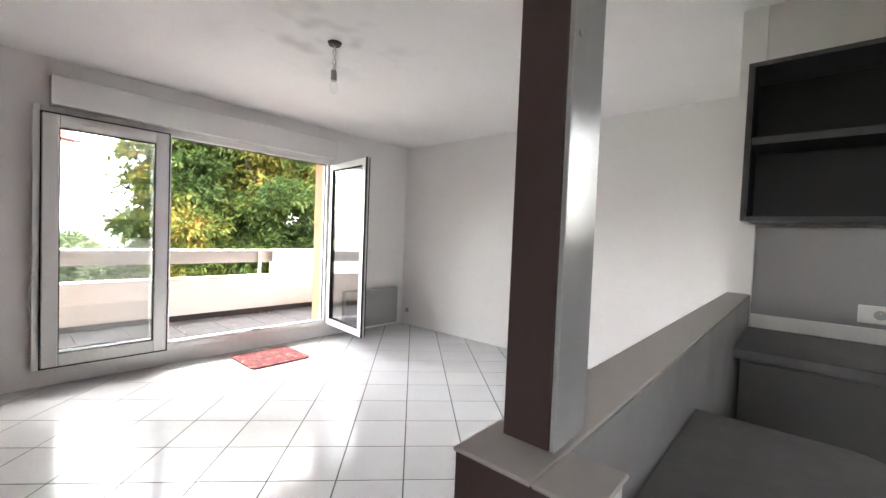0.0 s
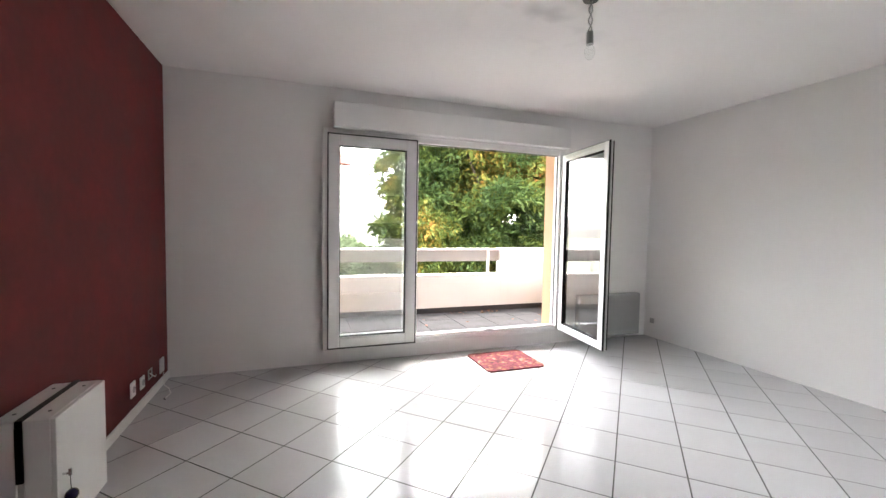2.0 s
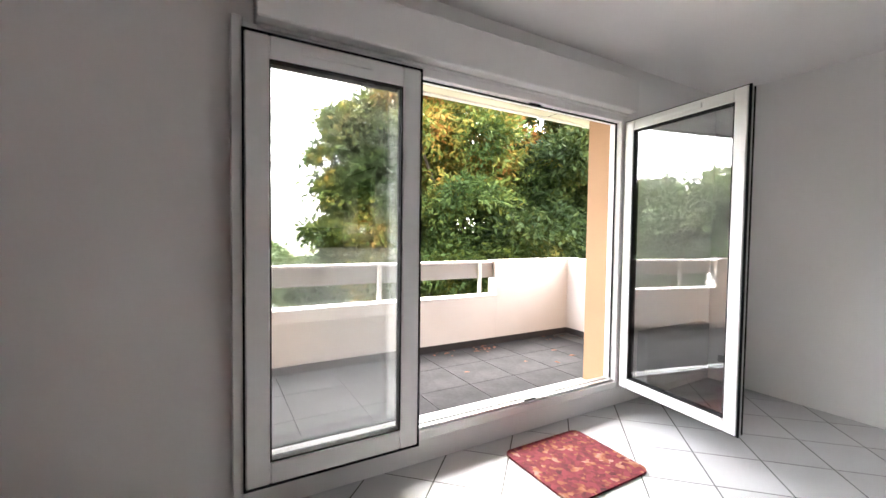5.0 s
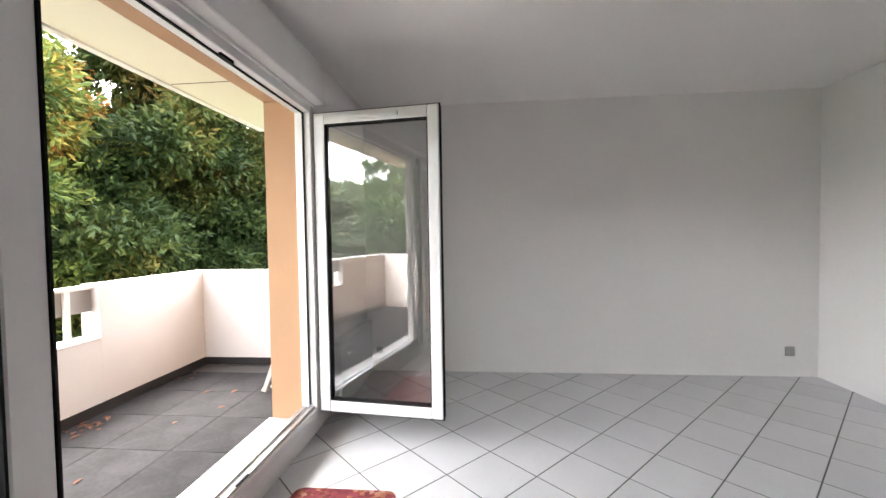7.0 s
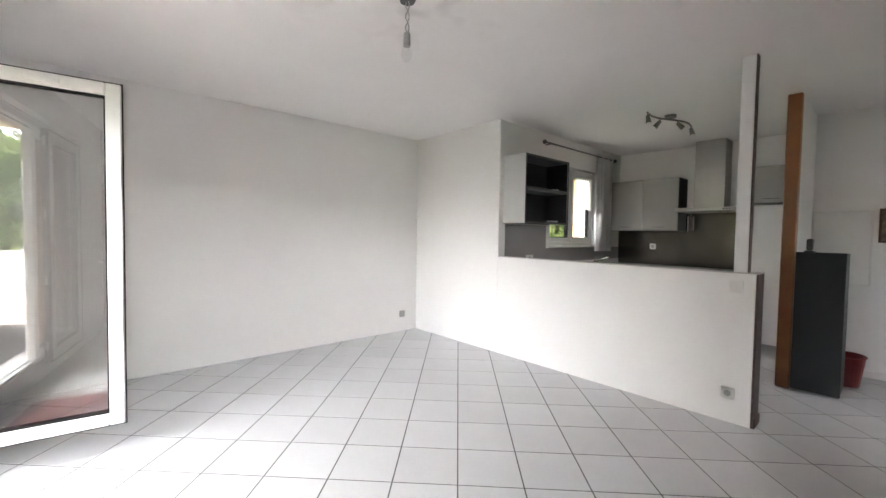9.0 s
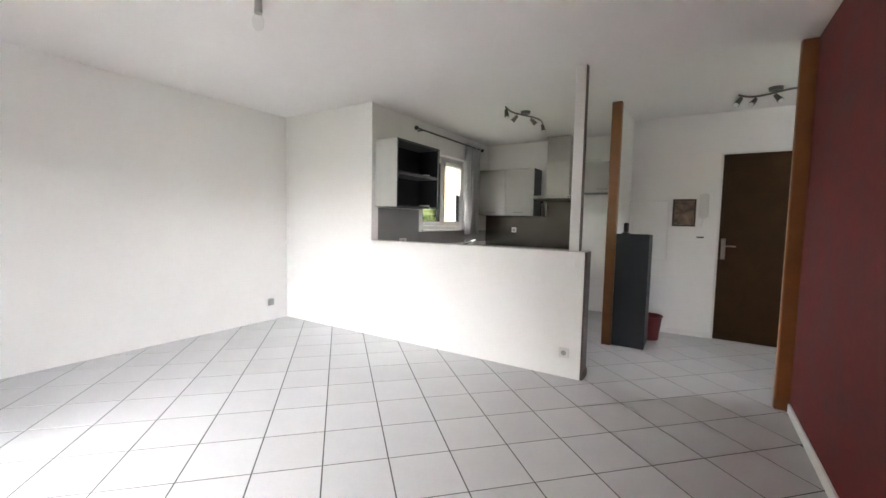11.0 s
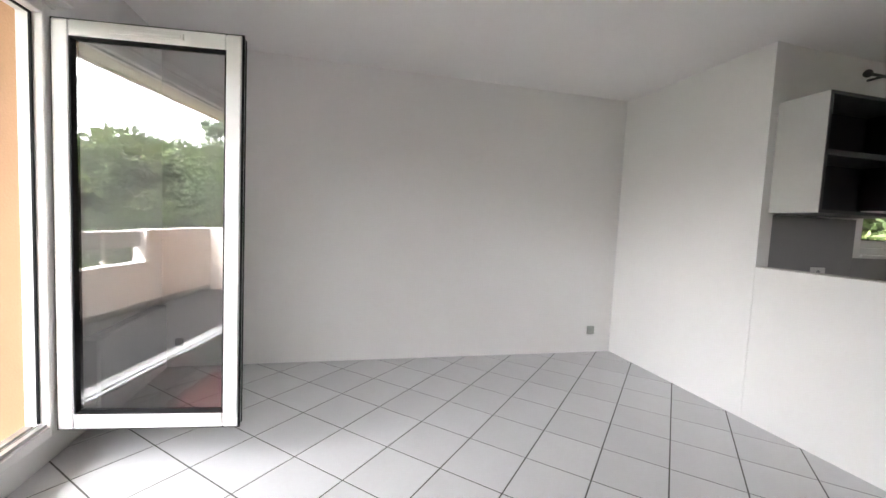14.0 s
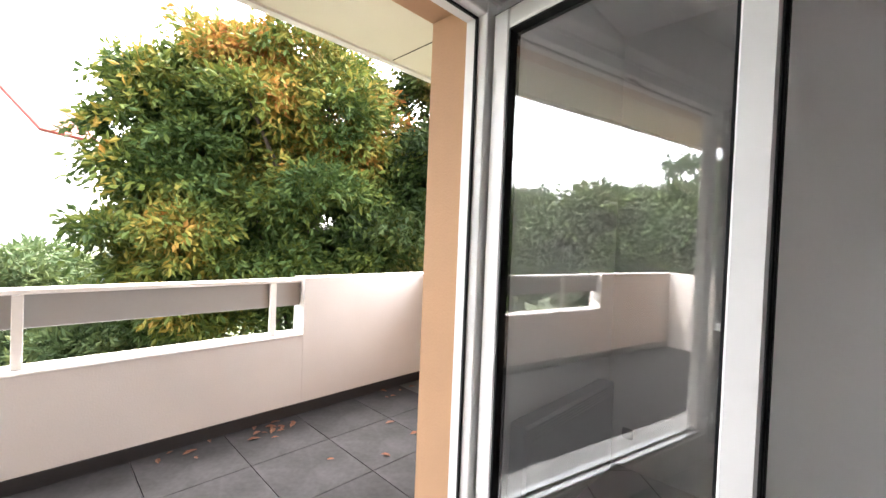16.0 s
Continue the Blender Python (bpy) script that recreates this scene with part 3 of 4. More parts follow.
structure("splashback_south", box(0.42, 1.985, YK + 0.001, YK + 0.008, 0.877, 1.60), SPLASH_STEEL, "brushed steel splashback behind the hob", "splashback")
structure("splashback_east", box(XK - 0.008, XK - 0.001, -1.20, YS - 0.108, 0.945, 1.39), SPLASH, "grey splashback under the open shelf", "splashback")
structure("splashback_window", box(XK - 0.008, XK - 0.001, YK + 0.01, -1.202, 0.945, KW[2] - 0.022), SPLASH, "grey splashback under the kitchen window", "splashback")

top = thing("worktop", "dark concrete-look laminate corner worktop", "worktop", (0, 0, 0.835))
part("long_top", box(1.375, XK - 0.002, YK + 0.002, YS - 0.100, 0, 0.04, bevel=0.003), WORKTOP, top)
part("short_top", box(0.42, 1.373, YK + 0.002, -2.55, 0, 0.04, bevel=0.003), WORKTOP, top)
part("upstand", box(XK - 0.014, XK - 0.002, YK + 0.01, YS - 0.107, 0.041, 0.108, bevel=0.002), PLASTIC, top, "pale upstand strip")
part("edge_strip", box(0.42, 1.373, -2.549, -2.544, 0.0, 0.042), STEEL, top, "steel edge strip")


def base_unit(name, x0, x1, y0, y1, face, label):
    t = thing(name, label, "cabinet", ((x0 + x1) / 2, (y0 + y1) / 2, 0), "kitchen base units")
    w, d = (x1 - x0) / 2, (y1 - y0) / 2
    part("body", box(-w, w, -d, d, 0.10, 0.832), CABINET_EDGE, t)
    part("toe_kick", box(-w + 0.04, w - 0.04, -d + 0.04, d - 0.04, 0.0, 0.0995), BLACK, t)
    if face == "x":
        dr = part("cabinet_door", box(-w - 0.02, -w - 0.001, -d + 0.002, d - 0.002, 0.105, 0.822, bevel=0.002), FRONT_DARK, t)
    else:
        dr = part("cabinet_door", box(-w + 0.002, w - 0.002, d + 0.001, d + 0.02, 0.105, 0.822, bevel=0.002), FRONT_DARK, t)
        part("handle", rod((-0.08, d + 0.045, 0.76), (0.08, d + 0.045, 0.76), 0.006), STEEL, dr)


for i in range(3):
    base_unit("base_cabinet", 1.42, 1.98, -1.05 - i * 0.615, -0.44 - i * 0.615, "x", "dark olive-grey kitchen base cabinet under the worktop")
base_unit("base_cabinet", 0.90, 1.34, YK + 0.01, -2.60, "y", "dark olive-grey kitchen base cabinet under the worktop")
base_unit("base_cabinet", 0.44, 0.89, YK + 0.01, -2.60, "y", "dark olive-grey kitchen base cabinet under the worktop")

hob = thing("hob", "black glass hob set into the worktop", "hob", (0.735, -2.85, 0.876))
part("glass_plate", box(-0.29, 0.29, -0.25, 0.25, 0, 0.006, bevel=0.002), BLACK, hob)

shelf = thing("wall_shelf", "open anthracite wall shelf unit with light grey outer sides", "shelf", (1.69, -0.79, 1.402))
part("side_panel", box(0, 0.298, 0.384, 0.405, 0, 0.715, bevel=0.001), CABINET_LIGHT, shelf, "light grey side panel")
part("side_panel", box(0, 0.298, -0.405, -0.384, 0, 0.715, bevel=0.001), CABINET_LIGHT, shelf, "light grey side panel")
part("side_lining", box(0.004, 0.28, 0.3795, 0.3835, 0.0205, 0.694), CABINET_DARK, shelf)
part("side_lining", box(0.004, 0.28, -0.3835, -0.3795, 0.0205, 0.694), CABINET_DARK, shelf)
part("back_panel", box(0.282, 0.297, -0.3835, 0.3835, 0.0205, 0.694), CABINET_DARK, shelf)
part("top_board", box(0, 0.298, -0.3835, 0.3835, 0.695, 0.715, bevel=0.001), CABINET_EDGE, shelf)
part("bottom_board", box(0, 0.298, -0.3835, 0.3835, 0, 0.020, bevel=0.001), CABINET_EDGE, shelf)
part("shelf_board", box(0.006, 0.281, -0.379, 0.379, 0.345, 0.380, bevel=0.002), CABINET_EDGE, shelf)
part("front_edging", boxes((-0.004, -0.0005, 0.384, 0.405, 0, 0.715), (-0.004, -0.0005, -0.405, -0.384, 0, 0.715), (-0.004, -0.0005, -0.3835, 0.3835, 0.695, 0.715), (-0.004, -0.0005, -0.3835, 0.3835, 0, 0.020)), CABINET_EDGE, shelf)
for dz in (0.381, 0.0205):
    tagged(new("small_dish", mesh_of("small_dish", rod((1.82, -1.08, 1.402 + dz), (1.82, -1.08, 1.402 + dz + 0.022), 0.055, 0.065), PLASTIC)), "small white dish standing on the shelf board", "dish")


def rounded_top(x0, x1, y0, y1, z0, z1, r):
    """A board with its far free corner rounded off."""
    bm = bmesh.new()
    out = [(x0, y1), (x0, y0)]
    for k in range(9):
        a = -math.pi / 2 + k / 8 * math.pi / 2
        out.append((x1 - r + r * math.cos(a), y0 + r + r * math.sin(a)))
    out.append((x1, y1))
    f = bm.faces.new([bm.verts.new((x, y, z0)) for x, y in out])
    up = bmesh.ops.extrude_face_region(bm, geom=[f])["geom"]
    for v in up:
        if isinstance(v, bmesh.types.BMVert):
            v.co.z = z1
    return bm


bar = thing("bar_table", "grey concrete-look bar shelf fixed behind the half wall", "table", (0, 0, 0.0))
part("tabletop", rounded_top(-0.16, 0.545, -0.76, YS - 0.108, 0.845, 0.875, 0.07), WORKTOP, bar)
part("leg", rod((0.42, -0.62, 0.0), (0.42, -0.62, 0.844), 0.025), STEEL, bar)

tap = thing("kitchen_tap", "chrome mixer tap beside the kitchen sink", "tap", (1.80, -2.05, 0.876))
part("base", rod((0, 0, 0), (0, 0, 0.06), 0.026), CHROME, tap, smooth=False)
part("spout", rod((0, 0, 0.055), (-0.20, 0.03, 0.13), 0.013), CHROME, tap)
part("lever", rod((0, 0, 0.061), (0.03, -0.10, 0.12), 0.008), CHROME, tap)
sink = thing("kitchen_sink", "steel sink with a rim set into the worktop", "sink", (1.66, -1.95, 0.876))
part("rim", boxes((-0.22, 0.22, -0.4, -0.37, 0, 0.004), (-0.22, 0.22, 0.37, 0.4, 0, 0.004), (-0.22, -0.19, -0.37, 0.37, 0, 0.004), (0.19, 0.22, -0.37, 0.37, 0, 0.004)), STEEL, sink)
part("bowl", box(-0.19, 0.19, -0.37, 0.37, 0.0005, 0.002), STEEL, sink)


# ---- post on the half wall ----
post = thing("post", "white wooden post from the half wall to the ceiling", "post", (-0.166, -0.377, 1.0425))
part("shaft", box(-0.036, 0.042, -0.028, 0.033, 0, H - 1.0425 - 0.001, bevel=0.003), PVC, post)
part("side_board", box(-0.043, -0.0365, -0.028, 0.031, 0, H - 1.0425 - 0.001, bevel=0.001), BROWN, post, "taupe painted side board")
part("kitchen_board", box(-0.042, 0.041, -0.035, -0.0285, 0, H - 1.0425 - 0.001, bevel=0.001), GREY_GLOSS, post, "glossy grey painted board")
part("screw", rod((-0.03, -0.0355, 0.46), (-0.03, -0.0375, 0.46), 0.004), STEEL, post)


# ---- lamps (all switched off) ----
bulb = thing("ceiling_bulb", "bare clear bulb hanging on twisted white wires", "lamp", (0.878, 1.725, H))
part("ceiling_plate", rod((0, 0, -0.001), (0, 0, -0.018), 0.045, 0.038, 20), CABINET_EDGE, bulb, "dark round ceiling plate")
for k in (-1, 1):
    bm = bmesh.new()
    pts = [Vector((0.010 * k * math.cos(i * 0.9), 0.010 * math.sin(i * 0.9) * k, -0.018 - i * 0.0165)) for i in range(11)]
    for a, b in zip(pts, pts[1:]):
        rod(a, b, 0.0028, sides=6, bm=bm)
    part("wire", bm, PLASTIC_GREY, bulb)
part("socket", rod((0, 0, -0.180), (0.002, 0, -0.245), 0.017, 0.019, 14), PLASTIC_GREY, bulb)
part("bulb", ball((0.003, 0, -0.285), 0.028, squash=(1, 1, 1.45)), BULB_GLASS, bulb, "clear glass bulb", smooth=True)


def spot_bar(at, turn, heads, label, half=0.42, wave=0.045):
    t = thing("spot_lamp", label, "lamp", at, "ceiling spot lamps")
    t.rotation_euler = (0, 0, radians(turn))
    part("ceiling_plate", rod((0, 0, -0.001), (0, 0, -0.028), 0.055, 0.050, 20), SPOT_STEEL, t)
    bm = bmesh.new()
    pts = [Vector((-half + i * half / 8, wave * math.sin(i / 16 * 2 * math.pi), -0.045)) for i in range(17)]
    for a, b in zip(pts, pts[1:]):
        rod(a, b, 0.009, sides=8, bm=bm)
    rod((0, 0, -0.027), (0, 0, -0.045), 0.012, bm=bm)
    part("bar", bm, SPOT_STEEL, t)
    for k, (x, dx, dy) in enumerate(heads):
        y = wave * math.sin((x + half) / half * math.pi)
        a = Vector((x, y, -0.07))
        d = Vector((dx, dy, -0.9)).normalized()
        h = part("spot_head", rod(a, a + d * 0.080, 0.016, 0.025, 14), SPOT_STEEL, t)
        part("stem", rod((x, y, -0.045), a + d * 0.01, 0.006, sides=8), SPOT_STEEL, h)
        part("spot_glass", rod(a + d * 0.0805, a + d * 0.084, 0.022, 0.021, 14), PLASTIC, h, "pale lamp glass")


spot_bar((0.70, -1.42, H), 82, [(-0.40, 0.1, 0.3), (-0.08, -0.5, 0.7), (0.12, 0.5, -0.6), (0.40, 0.1, 0.2)], "brushed steel ceiling bar with four spot heads")
spot_bar((-1.52, -1.68, H), 10, [(-0.25, 0.6, 0.6), (0.0, -0.4, 0.7), (0.12, 0.7, 0.7), (0.25, 0.6, 0.5)], "brushed steel hallway ceiling lamp with spot heads", half=0.27, wave=0.09)


# ---- heaters and cupboard ----
heater = thing("wall_heater", "light grey electric wall heater near the corner", "heater", (2.80, YN, 0.05))
part("casing", box(-0.44, 0.43, -0.10, -0.012, 0.0, 0.485, bevel=0.012), HEATER, heater)
part("grille", boxes(*[(-0.40, 0.39, -0.103, -0.1005, 0.415 + i * 0.014, 0.421 + i * 0.014) for i in range(4)]), PLASTIC_GREY, heater)
part("lower_grille", boxes(*[(-0.40, 0.39, -0.103, -0.1005, 0.02 + i * 0.014, 0.026 + i * 0.014) for i in range(3)]), PLASTIC_GREY, heater)
for bx in (-0.28, 0.28):
    part("bracket", box(bx - 0.02, bx + 0.02, -0.012, -0.001, 0.1, 0.4), STEEL, heater)

cup = thing("low_cupboard", "narrow white low cupboard with a slotted top against the red wall", "cupboard", (-1.505, 1.885, 0))
part("body", boxes((-0.092, -0.022, -0.195, 0.195, 0.08, 0.555), (0.0, 0.078, -0.195, 0.195, 0.08, 0.555), (-0.022, 0.0, -0.19, 0.19, 0.09, 0.53), bevel=0.003), PVC, cup)
part("slot", boxes((-0.0215, -0.0005, -0.1945, 0.215, 0.531, 0.5565), (-0.0215, -0.0005, -0.1975, -0.1905, 0.33, 0.5305)), BLACK, cup, "black slot along the top and down the end")
for sx in (-0.058, 0.045):
    for sy in (-0.12, 0.13):
        part("screw", rod((sx, sy, 0.5552), (sx, sy, 0.5565), 0.006), CABINET_EDGE, cup)
part("front_door", box(0.079, 0.095, -0.195, 0.195, 0.08, 0.553, bevel=0.002), PVC, cup, "white hinged front")
part("base", box(-0.088, 0.05, -0.17, 0.17, 0.0, 0.0795), PVC, cup)
key = part("key", boxes((0.0955, 0.120, -0.165, -0.160, 0.325, 0.331), (0.114, 0.122, -0.166, -0.159, 0.320, 0.345)), CHROME, cup, "small key in the lock")
part("key_cord", rod((0.118, -0.163, 0.322), (0.120, -0.163, 0.265), 0.0015, sides=6), BLACK, key)
part("key_bead", ball((0.121, -0.163, 0.245), 0.026, squash=(0.8, 1, 0.85)), BLUE, key, "dark blue bead", smooth=True)


# ---- sockets and switches ----
def socket(at, turn, label, w=0.08, h=0.08, mat=PLASTIC, hole=True):
    t = thing("wall_socket", label, "socket", at, "wall sockets")
    t.rotation_euler = (0, 0, radians(turn))
    part("plate", box(-w / 2, w / 2, 0.0005, 0.011, -h / 2, h / 2, bevel=0.003), mat, t)
    if hole:
        part("insert", rod((0, 0.0112, 0), (0, 0.0135, 0), 0.021, sides=20), PLASTIC_GREY, t)
        part("pin", rod((0, 0.0137, 0.009), (0, 0.020, 0.009), 0.003, sides=8), CHROME, t)
    return t


socket((XE, -0.085, 0.225), 90, "grey wall socket low on the white wall", mat=PLASTIC_GREY)
socket((XE, 3.58, 0.20), 90, "small white socket in the corner by the heater", mat=PLASTIC_GREY, w=0.06, h=0.06)
socket((-0.125, YS, 0.205), 0, "white wall socket low on the half wall")
socket((-0.150, YS, 0.945), 0, "white blank switch plate on the half wall", hole=False, mat=WHITE)
socket((XK - 0.0005, -0.88, 1.005), 90, "white double socket over the worktop", w=0.14)
socket((1.48, YK + 0.0085, 1.14), 0, "white socket on the steel splashback")
socket((XW, 2.955, 0.19), -90, "white wall socket on the red wall", w=0.07, h=0.10)
socket((XW, 3.12, 0.175), -90, "white telephone socket on the red wall", w=0.07, h=0.085)
socket((XW, 3.535, 0.16), -90, "white junction box on the red wall", w=0.09, h=0.115, hole=False)
stub = thing("cable_stub", "open wall box with loose thin wires on the red wall", "cable", (XW, 3.28, 0.18))
part("box_rim", boxes((0.0005, 0.008, -0.035, 0.035, -0.035, -0.029), (0.0005, 0.008, -0.035, 0.035, 0.029, 0.035), (0.0005, 0.008, -0.035, -0.029, -0.029, 0.029), (0.0005, 0.008, 0.029, 0.035, -0.029, 0.029)), PLASTIC_GREY, stub)
bm = bmesh.new()
for a, b in (((0.004, 0, 0), (0.03, 0.02, -0.03)), ((0.03, 0.02, -0.03), (0.02, 0.07, -0.035)), ((0.004, -0.01, 0.01), (0.028, 0.0, -0.02))):
    rod(a, b, 0.003, sides=6, bm=bm)
part("wire", bm, PLASTIC, stub)

cord = thing("loose_cable", "thin white cable hanging from the junction box to the floor", "cable", (XW + 0.016, 3.53, 0.0))
bm = bmesh.new()
run = [Vector((0.0, 0.0, 0.104)), Vector((0.004, -0.004, 0.05)), Vector((0.012, -0.02, 0.006)), Vector((0.06, -0.09, 0.004)), Vector((0.10, -0.20, 0.004)), Vector((0.085, -0.30, 0.004))]
for a, b in zip(run, run[1:]):
    rod(a, b, 0.0032, sides=8, bm=bm)
part("sheath", bm, PLASTIC, cord)
part("bare_end", rod((0.085, -0.30, 0.006), (0.10, -0.335, 0.012), 0.006, 0.003, 8), BLACK, cord, "dark cable end")


# ---- hallway ----
door2 = tagged(new("door_2"), "closed dark brown veneered entrance door with a steel handle", "door", kind="structure")
door2.location = (-1.207, YH, 0)
part("door_leaf", box(-0.83, 0.0, -0.045, -0.005, 0.006, 2.045, bevel=0.003), DOOR, door2)
part("door_frame", boxes((0.002, 0.018, -0.11, 0.004, 0, 2.06), (-0.852, -0.834, -0.11, 0.004, 0, 2.06), (-0.834, 0.002, -0.11, 0.004, 2.047, 2.064)), PVC, door2, "white door frame")
part("lock_plate", box(-0.065, -0.022, -0.0045, 0.002, 0.90, 1.13, bevel=0.002), CHROME, door2)
part("lever_handle", boxes((-0.052, -0.036, 0.0025, 0.045, 1.04, 1.056), (-0.155, -0.036, 0.045, 0.058, 1.04, 1.056), bevel=0.003), CHROME, door2)
part("key_cylinder", rod((-0.044, 0.0022, 0.95), (-0.044, 0.012, 0.95), 0.011), CHROME, door2)

picture = thing("framed_picture", "small brown print in a dark frame on the hallway wall", "picture", (-0.86, YH, 1.41))
part("picture_frame", frame_bars(-0.115, 0.115, -0.155, 0.155, 0.02, 0.001, 0.02, bevel=0.002), PICTURE_FRAME, picture)
part("print", box(-0.0945, 0.0945, 0.002, 0.010, -0.1345, 0.1345), PICTURE, picture)

intercom = thing("intercom", "white intercom handset on the hallway wall", "intercom", (-1.05, YH, 1.46))
part("base", box(-0.045, 0.045, 0.001, 0.03, -0.10, 0.155, bevel=0.006), PLASTIC, intercom)
part("handset", boxes((-0.022, 0.022, 0.045, 0.062, -0.11, 0.16), (-0.025, 0.025, 0.031, 0.062, 0.11, 0.162), (-0.025, 0.025, 0.031, 0.062, -0.115, -0.06), bevel=0.005), PLASTIC, intercom)
part("cord", rod((0, 0.04, -0.115), (0.02, 0.012, -0.20), 0.006), PLASTIC, intercom)
plate = thing("light_switch", "slim dark switch on the hallway wall", "switch", (-1.03, YH, 1.135))
part("plate", box(-0.035, 0.035, 0.001, 0.01, -0.008, 0.008, bevel=0.002), CABINET_EDGE, plate)
panel = thing("meter_panel", "white electric meter panel on the hallway wall", "panel", (-0.50, YH, 1.20))
part("door", box(-0.20, 0.20, 0.001, 0.028, -0.34, 0.34, bevel=0.004), WHITE, panel)
part("rim", frame_bars(-0.212, 0.212, -0.352, 0.352, 0.011, 0.001, 0.018, bevel=0.002), PVC, panel)

dark = thing("tall_cabinet", "narrow petrol-grey cabinet standing against the partition", "cabinet", (-0.457, -1.632, 0))
part("body", box(-0.150, 0.150, -0.17, 0.17, 0.03, 1.16, bevel=0.004), PETROL, dark)
part("front", box(-0.152, 0.152, 0.171, 0.189, 0.02, 1.17, bevel=0.003), PETROL, dark)
for fx in (-0.13, 0.13):
    part("foot", rod((fx, 0.14, 0.0), (fx, 0.14, 0.03), 0.016), PLASTIC_GREY, dark)
    part("foot", rod((fx, -0.14, 0.0), (fx, -0.14, 0.03), 0.016), PLASTIC_GREY, dark)
phone = thing("cordless_phone", "black cordless handset upright on the tall cabinet", "phone", (-0.375, -1.59, 1.1605))
part("cradle", box(-0.035, 0.035, -0.035, 0.035, 0, 0.02, bevel=0.005), BLACK, phone)
part("handset", box(-0.024, 0.024, -0.014, 0.014, 0.021, 0.12, bevel=0.009), BLACK, phone)


def bucket():
    t = thing("waste_bin", "small dark red plastic waste bin on the floor", "bin", (-0.60, -2.02, 0.0))
    bm = bmesh.new()
    rod((0, 0, 0.001), (0, 0, 0.26), 0.095, 0.125, 24, bm, caps=False)
    bmesh.ops.holes_fill(bm, edges=[e for e in bm.edges if all(v.co.z < 0.01 for v in e.verts)])
    bmesh.ops.solidify(bm, geom=bm.faces[:], thickness=0.004)
    part("tub", bm, BINRED, t)
    bm = bmesh.new()
    for i in range(24):
        a, b = i * math.tau / 24, (i + 1) * math.tau / 24
        rod((0.128 * math.cos(a), 0.128 * math.sin(a), 0.262), (0.128 * math.cos(b), 0.128 * math.sin(b), 0.262), 0.007, sides=6, bm=bm)
    part("rim", bm, BINRED, t)


bucket()


# ---- door mat ----
def door_mat():
    cx, cy, w, d, r = 1.273, 3.295, 0.583, 0.52, 0.05
    bm = bmesh.new()
    out = []
    for sx, sy, a0 in ((1, 1, 0), (-1, 1, 90), (-1, -1, 180), (1, -1, 270)):
        for k in range(5):
            a = radians(a0 + k * 22.5)
            out.append((sx * (w / 2 - r) + r * math.cos(a), sy * (d / 2 - r) + r * math.sin(a)))
    f = bm.faces.new([bm.verts.new((x, y, 0)) for x, y in out])
    for v in bmesh.ops.extrude_face_region(bm, geom=[f])["geom"]:
        if isinstance(v, bmesh.types.BMVert):
            v.co.z = 0.011
    ob = new("door_mat", mesh_of("door_mat", bm, MAT))
    ob.location = (cx, cy, 0.001)
    return tagged(ob, "dark red flower-printed door mat with rounded corners", "mat")


door_mat()


# ---- things on the balcony ----
def leaning_bar(x, y, dx, dy, h, w, label):
    t = thing("metal_bar", label, "metal bar", (x, y, 0.0505), "bars leaning on the balcony wall")
    bm = bmesh.new()
    rod((0, 0, 0.004), (dx, dy, h), w, sides=4, bm=bm)
    part("bar", bm, PLASTIC_GREY, t)
    part("end_cap", rod((-dx * 0.01, -dy * 0.01, 0.0), (dx * 0.015, dy * 0.015, 0.02), w * 1.25, sides=4), PLASTIC_GREY, t)


leaning_bar(2.70, 4.36, 0.30, -0.21, 0.90, 0.022, "long aluminium bar leaning behind the pillar")
leaning_bar(2.78, 4.33, 0.26, -0.19, 0.86, 0.020, "long aluminium bar leaning behind the pillar")


def dry_leaf(x, y, s, a):
    bm = bmesh.new()
    vs = [bm.verts.new((px * s, py * s, pz * s)) for px, py, pz in ((-1, 0, 0.02), (-0.3, 0.45, 0.25), (0.5, 0.35, 0.2), (1.1, 0, 0.1), (0.4, -0.4, 0.3), (-0.4, -0.42, 0.22), (0, 0, 0.05))]
    for i in range(6):
        bm.faces.new((vs[i], vs[(i + 1) % 6], vs[6]))
    bmesh.ops.solidify(bm, geom=bm.faces[:], thickness=0.001)
    ob = new("fallen_leaf", mesh_of("fallen_leaf", bm, DRY))
    ob.matrix_basis = pose(x, y, 0.0525, 0, 0, a)
    tagged(ob, "dry brown fallen leaf on the balcony tiles", "leaf", "fallen leaves")


rnd = random.Random(5)
for cx, cy, n, spread in ((2.02, 5.22, 14, 0.10), (1.60, 5.25, 4, 0.10), (3.10, 5.20, 6, 0.12), (1.2, 5.25, 3, 0.2), (2.55, 4.9, 4, 0.35), (1.7, 4.6, 4, 0.5)):
    for _ in range(n):
        dry_leaf(cx + rnd.gauss(0, spread), min(5.30, cy + rnd.gauss(0, spread * 0.5)), rnd.uniform(0.018, 0.038), rnd.uniform(0, 360))


# ---- outdoors ----
ground = structure("ground", box(-400, 400, -400, 400, -6.6, -6.2), GRASS, "mown green lawn below the building", "ground")
structure("path", box(-12, 60, 15.5, 18.5, -6.199, -6.16), ASPHALT, "pale path across the lawn", "path")


